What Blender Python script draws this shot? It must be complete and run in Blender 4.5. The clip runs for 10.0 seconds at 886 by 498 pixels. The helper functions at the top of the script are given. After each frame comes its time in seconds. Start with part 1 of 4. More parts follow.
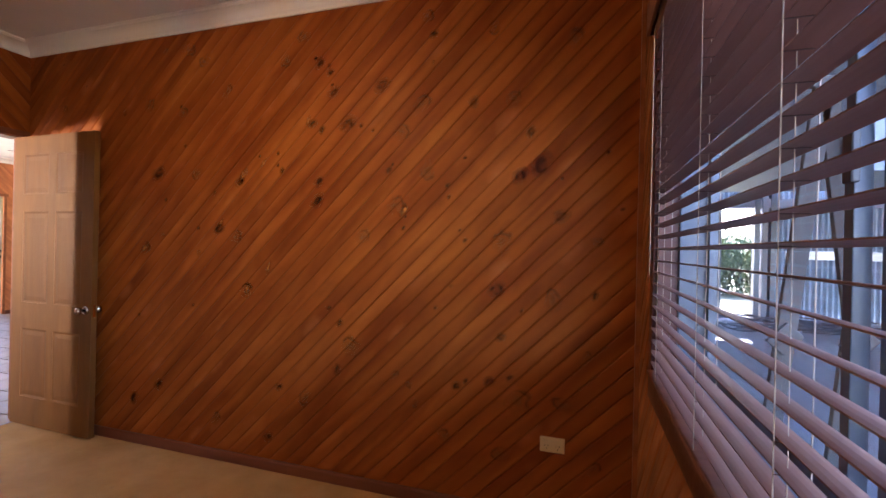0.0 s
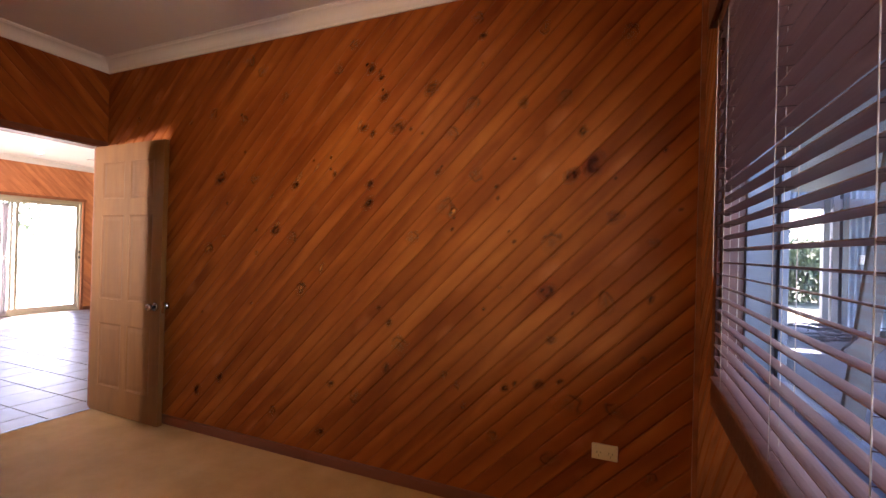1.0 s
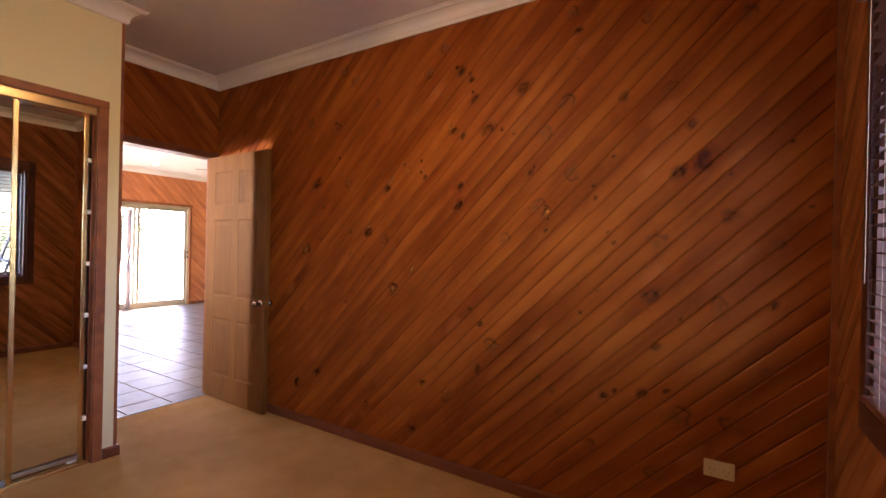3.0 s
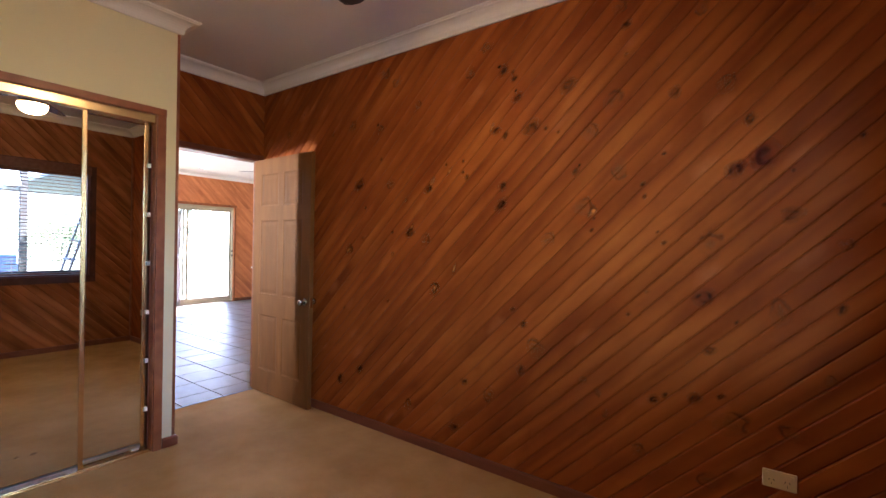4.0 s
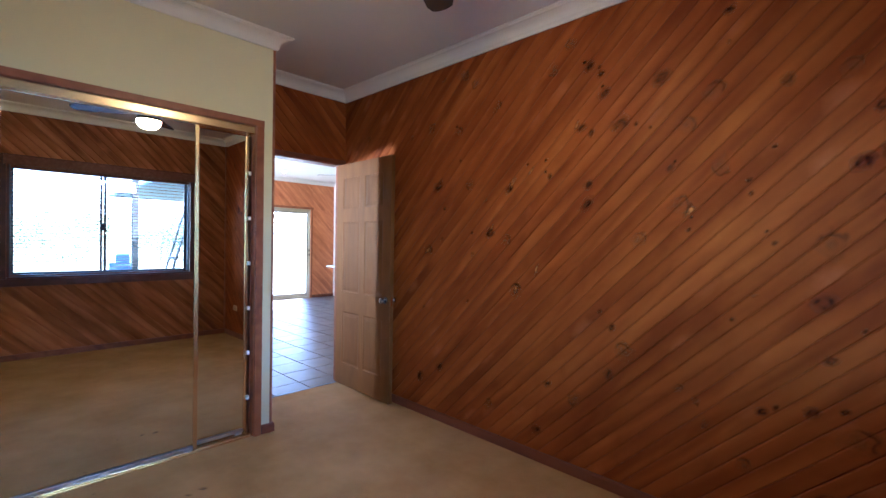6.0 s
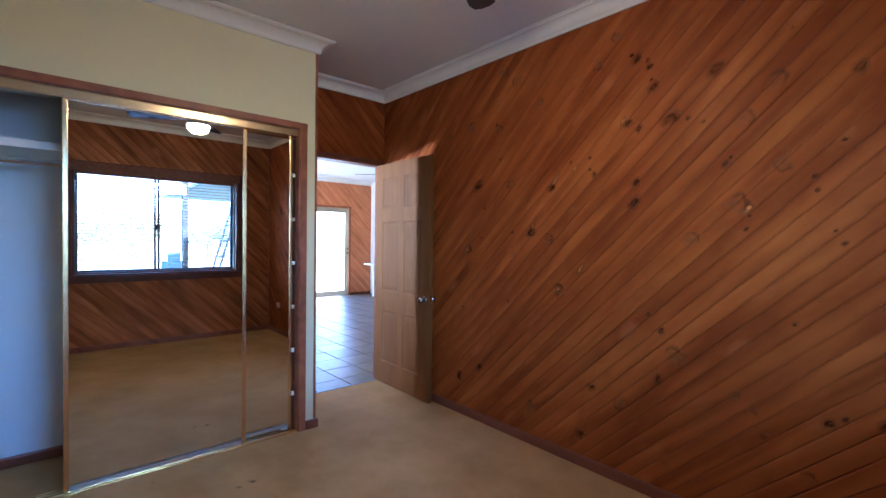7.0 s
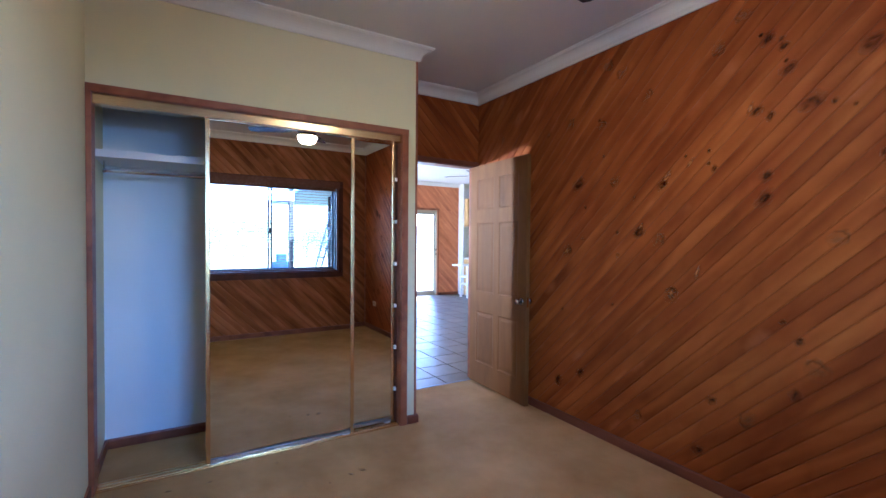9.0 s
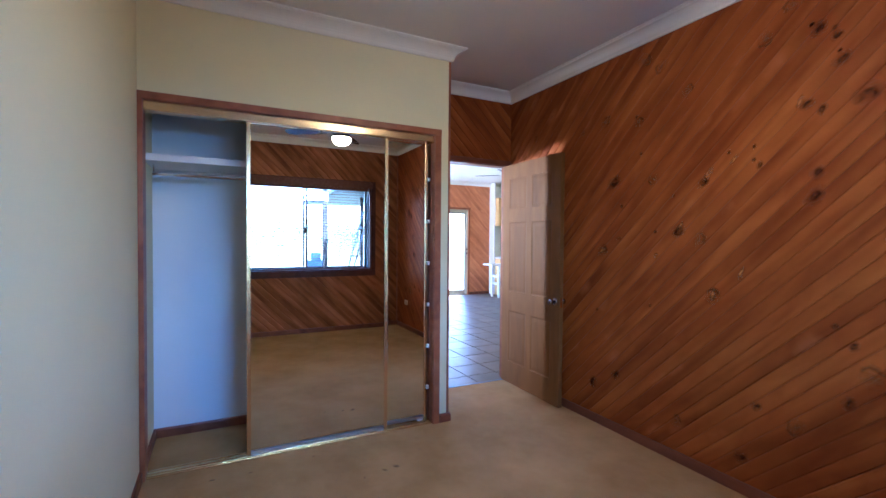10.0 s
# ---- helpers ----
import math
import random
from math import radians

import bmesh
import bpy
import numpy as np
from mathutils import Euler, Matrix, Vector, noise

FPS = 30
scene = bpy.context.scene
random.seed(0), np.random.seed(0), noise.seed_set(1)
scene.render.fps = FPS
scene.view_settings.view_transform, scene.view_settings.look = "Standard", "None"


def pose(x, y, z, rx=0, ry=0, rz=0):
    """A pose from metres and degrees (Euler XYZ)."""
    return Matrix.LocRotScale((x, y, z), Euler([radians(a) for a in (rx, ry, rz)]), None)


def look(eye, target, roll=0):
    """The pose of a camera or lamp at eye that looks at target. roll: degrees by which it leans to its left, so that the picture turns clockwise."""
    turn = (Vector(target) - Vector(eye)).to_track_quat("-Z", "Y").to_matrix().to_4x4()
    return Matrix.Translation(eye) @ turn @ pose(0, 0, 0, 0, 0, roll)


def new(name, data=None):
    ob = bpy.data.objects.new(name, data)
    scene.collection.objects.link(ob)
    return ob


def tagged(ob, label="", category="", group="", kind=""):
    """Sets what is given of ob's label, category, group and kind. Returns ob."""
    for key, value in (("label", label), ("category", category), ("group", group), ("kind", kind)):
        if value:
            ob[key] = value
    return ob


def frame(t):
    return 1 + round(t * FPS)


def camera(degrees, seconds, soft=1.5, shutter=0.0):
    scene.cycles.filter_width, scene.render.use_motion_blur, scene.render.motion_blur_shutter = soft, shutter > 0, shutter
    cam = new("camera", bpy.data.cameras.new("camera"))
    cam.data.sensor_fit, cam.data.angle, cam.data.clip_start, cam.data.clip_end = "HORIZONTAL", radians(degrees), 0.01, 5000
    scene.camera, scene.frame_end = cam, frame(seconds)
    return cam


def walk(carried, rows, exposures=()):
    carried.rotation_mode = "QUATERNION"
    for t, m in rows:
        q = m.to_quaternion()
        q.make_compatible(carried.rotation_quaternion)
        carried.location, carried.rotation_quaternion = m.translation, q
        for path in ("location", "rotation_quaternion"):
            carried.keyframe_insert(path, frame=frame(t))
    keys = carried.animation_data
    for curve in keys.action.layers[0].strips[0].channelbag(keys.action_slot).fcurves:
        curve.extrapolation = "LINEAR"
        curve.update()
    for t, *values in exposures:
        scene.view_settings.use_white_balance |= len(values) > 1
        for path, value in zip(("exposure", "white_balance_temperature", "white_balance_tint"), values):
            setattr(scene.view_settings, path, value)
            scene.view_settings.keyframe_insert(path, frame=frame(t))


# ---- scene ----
cam = camera(90.0, 10.0)
PATH = [
    (0, (0.4634, 0.2206, 1.3139), (-0.1421, 2.1267, 1.3137), 1.27),
    (0.5, (0.4516, 0.2105, 1.3063), (-0.2456, 2.0851, 1.3129), 1.39),
    (1, (0.4344, 0.2020, 1.3031), (-0.3494, 2.0420, 1.3125), 1.49),
    (1.5, (0.4227, 0.1924, 1.3044), (-0.4550, 1.9896, 1.3150), 1.27),
    (2, (0.3982, 0.1830, 1.3014), (-0.5476, 1.9452, 1.3109), 1.23),
    (2.5, (0.3574, 0.1647, 1.3064), (-0.6438, 1.8961, 1.3109), 1.31),
    (4, (0.2778, 0.1086, 1.3260), (-0.9019, 1.7235, 1.3100), 1.20),
    (4.5, (0.2626, 0.0870, 1.3288), (-0.9789, 1.6549, 1.3093), 1.12),
    (5, (0.2334, 0.0603, 1.3282), (-1.0607, 1.5850, 1.3066), 1.08),
    (5.5, (0.2140, 0.0337, 1.3300), (-1.1295, 1.5151, 1.3073), 1.03),
    (7, (0.1596, 0.0018, 1.3533), (-1.3414, 1.3228, 1.3109), 0.79),
    (7.5, (0.1413, -0.0164, 1.3553), (-1.4163, 1.2373, 1.3107), 0.65),
    (8, (0.1214, -0.0404, 1.3529), (-1.4951, 1.1366, 1.3114), 0.61),
    (8.5, (0.1094, -0.0674, 1.3517), (-1.5641, 1.0272, 1.3125), 0.52),
    (9, (0.0996, -0.0887, 1.3532), (-1.6202, 0.9313, 1.3110), 0.47),
    (9.5, (0.0931, -0.1001, 1.3534), (-1.6703, 0.8426, 1.3123), 0.40),
    (10, (0.0995, -0.1082, 1.3535), (-1.6857, 0.7923, 1.3074), 0.47),
]
walk(cam, [(t, look(eye, target, roll)) for t, eye, target, roll in PATH], [(0, 4.40, 5800, 35), (1.0, 4.38, 6100, 39), (2.7, 4.33, 6500, 43), (4.0, 4.32, 5400, 30), (5.5, 4.32, 4580, 22), (7.0, 4.36, 4200, 20), (10, 4.43, 4130, 21)])

# ---- world, sun, exposure ----
SUN_ELEV, SUN_ROT = 45.0, 316.0      # degrees; the sun stands in the north-west
world = bpy.data.worlds.new("world")
scene.world = world
world.use_nodes = True
_wn, _wl = world.node_tree.nodes, world.node_tree.links
_sky = _wn.new("ShaderNodeTexSky")
_sky.sky_type, _sky.sun_disc = "NISHITA", False
_sky.sun_elevation, _sky.sun_rotation = radians(SUN_ELEV), radians(SUN_ROT)
_wl.new(_sky.outputs[0], _wn["Background"].inputs[0])
_wn["Background"].inputs[1].default_value = 0.15

_sd = bpy.data.lights.new("sun", "SUN")
_sd.energy, _sd.angle, _sd.color = 5.0, radians(0.5), (1.0, 0.94, 0.86)
sun = new("sun", _sd)
_a, _e = radians(SUN_ROT), radians(SUN_ELEV)
_to_sun = Vector((math.sin(_a) * math.cos(_e), math.cos(_a) * math.cos(_e), math.sin(_e)))
sun.matrix_world = look((_to_sun * 30)[:], (0, 0, 0))

# daylight of the open sky to the east, under the head of the window's opening
_ad = bpy.data.lights.new("window_daylight", "AREA")
_ad.shape, _ad.size, _ad.size_y = "RECTANGLE", 1.1, 0.14
_ad.energy, _ad.color, _ad.spread = 1.5, (0.40, 0.68, 1.0), radians(86)
window_daylight = new("window_daylight", _ad)
window_daylight.matrix_world = look((0.935, 0.78, 1.955), (-1.5, 0.04, -0.03))

# added lamp in the living room's unseen south door; lights the bedroom door
_ad = bpy.data.lights.new("door_patch_lamp", "AREA")
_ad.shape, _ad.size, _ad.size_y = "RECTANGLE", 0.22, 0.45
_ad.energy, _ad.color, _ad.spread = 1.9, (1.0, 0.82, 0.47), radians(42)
door_patch_lamp = new("door_patch_lamp", _ad)
door_patch_lamp.matrix_world = look((-7.2, -2.5, 1.5), (-3.15, 2.1, 1.95))

# added fill lamp in the same opening, brightens the living room ceiling
_ad = bpy.data.lights.new("living_fill", "AREA")
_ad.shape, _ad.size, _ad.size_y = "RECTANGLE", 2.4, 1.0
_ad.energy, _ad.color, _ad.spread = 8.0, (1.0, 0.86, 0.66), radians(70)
living_fill = new("living_fill", _ad)
living_fill.matrix_world = look((-6.05, -2.52, 0.6), (-6.2, 3.0, 3.4))

# ---- materials ----
def material(name, colour, rough=0.5, metal=0.0, spec=0.5):
    m = bpy.data.materials.new(name)
    m.use_nodes = True
    b = m.node_tree.nodes["Principled BSDF"]
    b.inputs["Base Color"].default_value = (*colour, 1)
    b.inputs["Roughness"].default_value = rough
    b.inputs["Metallic"].default_value = metal
    b.inputs["Specular IOR Level"].default_value = spec
    return m


def node(m, kind, **sets):
    n = m.node_tree.nodes.new(kind)
    for k, v in sets.items():
        n.inputs[k.replace("_", " ")].default_value = v
    return n


def wire(m, a, b):
    m.node_tree.links.new(a, b)


def ramp(m, fac, stops):
    r = m.node_tree.nodes.new("ShaderNodeValToRGB")
    els = r.color_ramp.elements
    while len(els) < len(stops):
        els.new(0.5)
    for el, (p, c) in zip(els, stops):
        el.position, el.color = p, (*c, 1)
    wire(m, fac, r.inputs[0])
    return r.outputs[0]


def mixed(m, fac, a, b, mode="MIX"):
    n = m.node_tree.nodes.new("ShaderNodeMix")
    n.data_type, n.blend_type = "RGBA", mode
    for sock, v in ((n.inputs[0], fac), (n.inputs[6], a), (n.inputs[7], b)):
        if isinstance(v, bpy.types.NodeSocket):
            wire(m, v, sock)
        elif isinstance(v, (int, float)):
            sock.default_value = v
        else:
            sock.default_value = (*v, 1)
    return n.outputs[2]


def bump(m, height, strength, dist=0.01):
    n = node(m, "ShaderNodeBump", Strength=strength, Distance=dist)
    wire(m, height, n.inputs["Height"])
    wire(m, n.outputs[0], m.node_tree.nodes["Principled BSDF"].inputs["Normal"])


def coords(m, scale=(1, 1, 1), rand=0.0):
    """Object coordinates, scaled, and moved by the object's random number."""
    tc = m.node_tree.nodes.new("ShaderNodeTexCoord")
    mp = node(m, "ShaderNodeMapping", Scale=scale)
    wire(m, tc.outputs["Object"], mp.inputs["Vector"])
    if rand:
        oi = m.node_tree.nodes.new("ShaderNodeObjectInfo")
        mu = node(m, "ShaderNodeVectorMath")
        mu.operation = "SCALE"
        mu.inputs[0].default_value = (rand, rand * 0.37, rand * 0.71)
        wire(m, oi.outputs["Random"], mu.inputs["Scale"])
        wire(m, mu.outputs[0], mp.inputs["Location"])
    return mp.outputs[0]


def noise_tex(m, vec, scale, detail=4, rough=0.55, dist=0.0):
    n = node(m, "ShaderNodeTexNoise", Scale=scale, Detail=detail, Roughness=rough, Distortion=dist)
    wire(m, vec, n.inputs["Vector"])
    return n.outputs["Fac"]


def pine(name, dark, mid, light, rough=0.32, grain=1.0, upright=False, spec=0.5, pins=True):
    """Varnished pine; the grain runs along the object's own X, or along Z if upright."""
    m = material(name, mid, rough, 0.0, spec)
    b = m.node_tree.nodes["Principled BSDF"]

    def lay(a, c):
        return (c, c, a) if upright else (a, c, c)
    broad = noise_tex(m, coords(m, lay(1.2, 10.0), 40.0), 1.0, 2, 0.35, 0.6)
    patch = noise_tex(m, coords(m, lay(3.0, 7.0), 23.0), 1.0, 2, 0.45, 1.3)
    fine = noise_tex(m, coords(m, lay(4.0, 40.0), 70.0), 1.6, 4, 0.55, 0.5)
    c1 = ramp(m, broad, [(0.26, dark), (0.5, mid), (0.74, light)])
    c2 = ramp(m, fine, [(0.3, (0.74, 0.68, 0.64)), (0.65, (1, 1, 1))])
    col = mixed(m, 0.05 * grain, c1, c2, "MULTIPLY")
    col = mixed(m, 0.5 * grain, col, ramp(m, patch, [(0.26, (0.72, 0.6, 0.6)), (0.5, (1.0, 0.98, 0.98)), (0.74, (1.22, 1.3, 1.24))]), "MULTIPLY")
    oi = m.node_tree.nodes.new("ShaderNodeObjectInfo")
    tone = ramp(m, oi.outputs["Random"], [(0.0, (0.78, 0.72, 0.66)), (0.35, (0.95, 0.92, 0.9)), (0.65, (1.02, 1.03, 1.03)), (1.0, (1.14, 1.2, 1.24))])
    col = mixed(m, 0.62, col, tone, "MULTIPLY")
    if pins:
        vor = node(m, "ShaderNodeTexVoronoi", Scale=3.0, Randomness=1.0)
        wob = node(m, "ShaderNodeTexNoise", Scale=14.0, Detail=2.0)
        wire(m, coords(m, (1, 1, 1), 55.0), wob.inputs["Vector"])
        wire(m, mixed(m, 0.045, coords(m, (0.7, 1.2, 1.2), 55.0), wob.outputs["Color"], "ADD"), vor.inputs["Vector"])
        halo = ramp(m, vor.outputs["Distance"], [(0.03, (0.6,) * 3), (0.2, (0, 0, 0))])
        col = mixed(m, halo, col, mixed(m, 0.5, col, (0.62, 0.24, 0.075)))
        spot = ramp(m, vor.outputs["Distance"], [(0.012, (0.8,) * 3), (0.04, (0, 0, 0))])
        col = mixed(m, spot, col, (0.055, 0.016, 0.009))
    wire(m, col, b.inputs["Base Color"])
    rr = ramp(m, fine, [(0.2, (rough + 0.1,) * 3), (0.8, (rough - 0.04,) * 3)])
    wire(m, rr, b.inputs["Roughness"])
    bump(m, fine, 0.06, 0.002)
    return m


def plaster(name, colour, rough=0.6):
    m = material(name, colour, rough)
    v = coords(m)
    big = noise_tex(m, v, 1.3, 3)
    small = noise_tex(m, v, 90.0, 2)
    c = ramp(m, big, [(0.3, tuple(c * 0.93 for c in colour)), (0.7, colour)])
    wire(m, c, m.node_tree.nodes["Principled BSDF"].inputs["Base Color"])
    bump(m, small, 0.06, 0.002)
    return m


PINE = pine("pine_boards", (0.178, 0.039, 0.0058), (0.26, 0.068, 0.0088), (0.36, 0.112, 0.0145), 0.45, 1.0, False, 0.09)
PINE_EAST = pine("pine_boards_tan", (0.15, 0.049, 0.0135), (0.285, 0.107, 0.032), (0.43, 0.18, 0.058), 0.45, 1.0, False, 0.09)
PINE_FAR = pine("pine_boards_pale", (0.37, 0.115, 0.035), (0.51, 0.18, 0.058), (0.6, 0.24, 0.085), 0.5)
DOORWOOD = pine("door_timber", (0.118, 0.047, 0.0092), (0.142, 0.058, 0.011), (0.166, 0.07, 0.0135), 0.5, 0.6, True, 0.2, False)
TRIM = pine("trim_timber", (0.10, 0.028, 0.012), (0.16, 0.047, 0.018), (0.21, 0.068, 0.025), 0.38, 0.5, False, 0.4, False)
SILLWOOD = pine("sill_timber", (0.05, 0.016, 0.010), (0.075, 0.024, 0.014), (0.1, 0.034, 0.019), 0.4, 0.5, False, 0.3, False)
ARCHWOOD = pine("architrave_timber", (0.18, 0.058, 0.021), (0.27, 0.092, 0.031), (0.33, 0.12, 0.042), 0.38, 0.5, False, 0.4, False)
SLATWOOD = material("slat_timber", (0.078, 0.031, 0.0065), 0.45, 0.0, 0.1)
wire(SLATWOOD, ramp(SLATWOOD, noise_tex(SLATWOOD, coords(SLATWOOD, (1.2, 30.0, 30.0), 60.0), 1.0, 3), [(0.3, (0.12, 0.052, 0.032)), (0.7, (0.165, 0.078, 0.05))]),
     SLATWOOD.node_tree.nodes["Principled BSDF"].inputs["Base Color"])
CREAM = plaster("cream_paint", (0.76, 0.7, 0.41))
WHITE = plaster("white_paint", (0.78, 0.78, 0.76))
CEIL = plaster("ceiling_paint", (0.72, 0.69, 0.63), 0.75)
CORNICE_M = plaster("cornice_paint", (0.78, 0.755, 0.68), 0.65)
PLASTIC = material("white_plastic", (0.78, 0.76, 0.7), 0.35)
CREAMPLASTIC = material("cream_plastic", (0.62, 0.5, 0.29), 0.35)
GOLD = material("gold_anodised", (0.74, 0.56, 0.28), 0.24, 1.0)
CHROME = material("chrome", (0.75, 0.75, 0.76), 0.12, 1.0)
# chrome darkened in colour to stand for the dim room it mirrors
DARKCHROME = material("dark_chrome", (0.36, 0.35, 0.36), 0.2, 1.0)
ALU = material("aluminium", (0.6, 0.6, 0.6), 0.3, 1.0)
BRONZE = material("dark_aluminium", (0.055, 0.07, 0.09), 0.35, 0.3)
ALU_CREAM = material("cream_aluminium", (0.38, 0.34, 0.24), 0.4)
MIRROR = material("mirror_glass", (0.80, 0.82, 0.79), 0.0, 1.0)
BLADE = material("dark_stained_blade", (0.04, 0.036, 0.038), 0.25)
GREYPAINT = material("grey_paint", (0.16, 0.16, 0.17), 0.45)
BLACK = material("black_plastic", (0.015, 0.015, 0.015), 0.4)
CORD = material("cord", (0.36, 0.29, 0.22), 0.8)
CORD_D = material("dark_cord", (0.06, 0.03, 0.02), 0.8)
CURTAIN = material("curtain_cloth", (0.6, 0.55, 0.52), 0.9)
# patio concrete, darkened and blued to carry the veranda's shade
SHADECONC = plaster("concrete", (0.12, 0.132, 0.15), 0.8)
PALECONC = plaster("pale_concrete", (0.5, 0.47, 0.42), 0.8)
STEEL = material("painted_steel_sheet", (0.19, 0.235, 0.28), 0.5)
STEEL_D = material("grey_steel", (0.12, 0.13, 0.15), 0.5)
GREYWOOD = pine("weathered_timber", (0.036, 0.036, 0.032), (0.052, 0.051, 0.044), (0.07, 0.068, 0.06), 0.8, 0.8, False, 0.3, False)
CUSHION = material("cushion_cloth", (0.12, 0.2, 0.33), 0.9)
NETTING = material("black_hose", (0.03, 0.035, 0.045), 0.6)
CABINET = pine("cabinet_timber", (0.5, 0.3, 0.1), (0.62, 0.4, 0.15), (0.7, 0.48, 0.2), 0.35, 0.6, True, 0.5, False)
WHITEGLOSS = material("white_lacquer", (0.75, 0.74, 0.7), 0.3)
BARK = pine("bark", (0.06, 0.045, 0.03), (0.1, 0.075, 0.05), (0.14, 0.11, 0.08), 0.9, 1.0, True, 0.2, False)

LEAF = material("leaves", (0.07, 0.11, 0.03), 0.6)
_oi = LEAF.node_tree.nodes.new("ShaderNodeNewGeometry")
wire(LEAF, ramp(LEAF, _oi.outputs["Random Per Island"], [(0.0, (0.04, 0.075, 0.025)), (0.6, (0.085, 0.125, 0.045)), (1.0, (0.15, 0.17, 0.08))]),
     LEAF.node_tree.nodes["Principled BSDF"].inputs["Base Color"])

GRASS = material("grass", (0.1, 0.13, 0.05), 0.9)
wire(GRASS, ramp(GRASS, noise_tex(GRASS, coords(GRASS), 0.9, 6), [(0.3, (0.13, 0.14, 0.075)), (0.7, (0.25, 0.24, 0.15))]),
     GRASS.node_tree.nodes["Principled BSDF"].inputs["Base Color"])

CARPET = material("carpet", (0.44, 0.325, 0.205), 0.95, 0.0, 0.15)
_v = coords(CARPET)
_c = ramp(CARPET, noise_tex(CARPET, _v, 2.2, 5, 0.6), [(0.3, (0.34, 0.196, 0.062)), (0.7, (0.52, 0.325, 0.124))])
_c = mixed(CARPET, 0.6, _c, ramp(CARPET, noise_tex(CARPET, _v, 260.0, 2, 0.7), [(0.3, (0.7, 0.68, 0.66)), (0.7, (1, 1, 1))]), "MULTIPLY")
_c = mixed(CARPET, ramp(CARPET, noise_tex(CARPET, _v, 7.0, 4, 0.7), [(0.67, (0, 0, 0)), (0.76, (0.45, 0.45, 0.45))]), _c, (0.24, 0.17, 0.1))
wire(CARPET, _c, CARPET.node_tree.nodes["Principled BSDF"].inputs["Base Color"])
bump(CARPET, noise_tex(CARPET, _v, 320.0, 3, 0.8), 0.5, 0.006)

TILE = material("slate_tile", (0.2, 0.2, 0.2), 0.2)
_v = coords(TILE, (1, 1, 1), 9.0)
_oi = TILE.node_tree.nodes.new("ShaderNodeObjectInfo")
_c = ramp(TILE, noise_tex(TILE, _v, 5.0, 5, 0.55, 0.5), [(0.3, (0.13, 0.106, 0.082)), (0.7, (0.165, 0.134, 0.10))])
_c = mixed(TILE, 0.6, _c, ramp(TILE, _oi.outputs["Random"], [(0, (0.8, 0.8, 0.82)), (1, (1.1, 1.08, 1.05))]), "MULTIPLY")
TILE.node_tree.nodes["Principled BSDF"].inputs["Specular IOR Level"].default_value = 0.2
TILE.node_tree.nodes["Principled BSDF"].inputs["IOR"].default_value = 1.22
wire(TILE, _c, TILE.node_tree.nodes["Principled BSDF"].inputs["Base Color"])
wire(TILE, ramp(TILE, noise_tex(TILE, _v, 9.0, 3), [(0.3, (0.34,) * 3), (0.7, (0.4,) * 3)]), TILE.node_tree.nodes["Principled BSDF"].inputs["Roughness"])
bump(TILE, noise_tex(TILE, _v, 6.0, 2), 0.015, 0.003)
GROUT = material("grout", (0.045, 0.044, 0.043), 0.9)


def knot_material(name, heart, rim, stain, strength):
    """A pine knot: a broken dark rim round a heart, whose stain fades into the board under it."""
    m = material(name, rim, 0.65, 0.0, 0.03)
    tc = m.node_tree.nodes.new("ShaderNodeTexCoord")
    ln = m.node_tree.nodes.new("ShaderNodeVectorMath")
    ln.operation = "LENGTH"
    wire(m, tc.outputs["Object"], ln.inputs[0])
    wob = noise_tex(m, coords(m, (1.0, 1.0, 1.0), 30.0), 1.7, 3)
    ad = m.node_tree.nodes.new("ShaderNodeMath")
    ad.operation = "MULTIPLY_ADD"
    wire(m, wob, ad.inputs[0])
    ad.inputs[1].default_value = 0.7
    wire(m, ln.outputs["Value"], ad.inputs[2])
    b = m.node_tree.nodes["Principled BSDF"]
    wire(m, ramp(m, ad.outputs[0], [(0.38, heart), (0.55, rim), (0.68, rim), (0.82, stain), (1.0, (0.42, 0.12, 0.02))]), b.inputs["Base Color"])
    gap = ramp(m, noise_tex(m, coords(m, (0.9, 1.4, 1.0), 17.0), 1.6, 2), [(0.36, (0.45,) * 3), (0.56, (1, 1, 1))])
    soft = ramp(m, ad.outputs[0], [(0.4, (0.85 * strength,) * 3), (0.6, (strength,) * 3), (0.76, (0.42 * strength,) * 3), (1.0, (0.2 * strength,) * 3), (1.2, (0, 0, 0))])
    wire(m, mixed(m, 1.0, soft, gap, "MULTIPLY"), b.inputs["Alpha"])
    return m


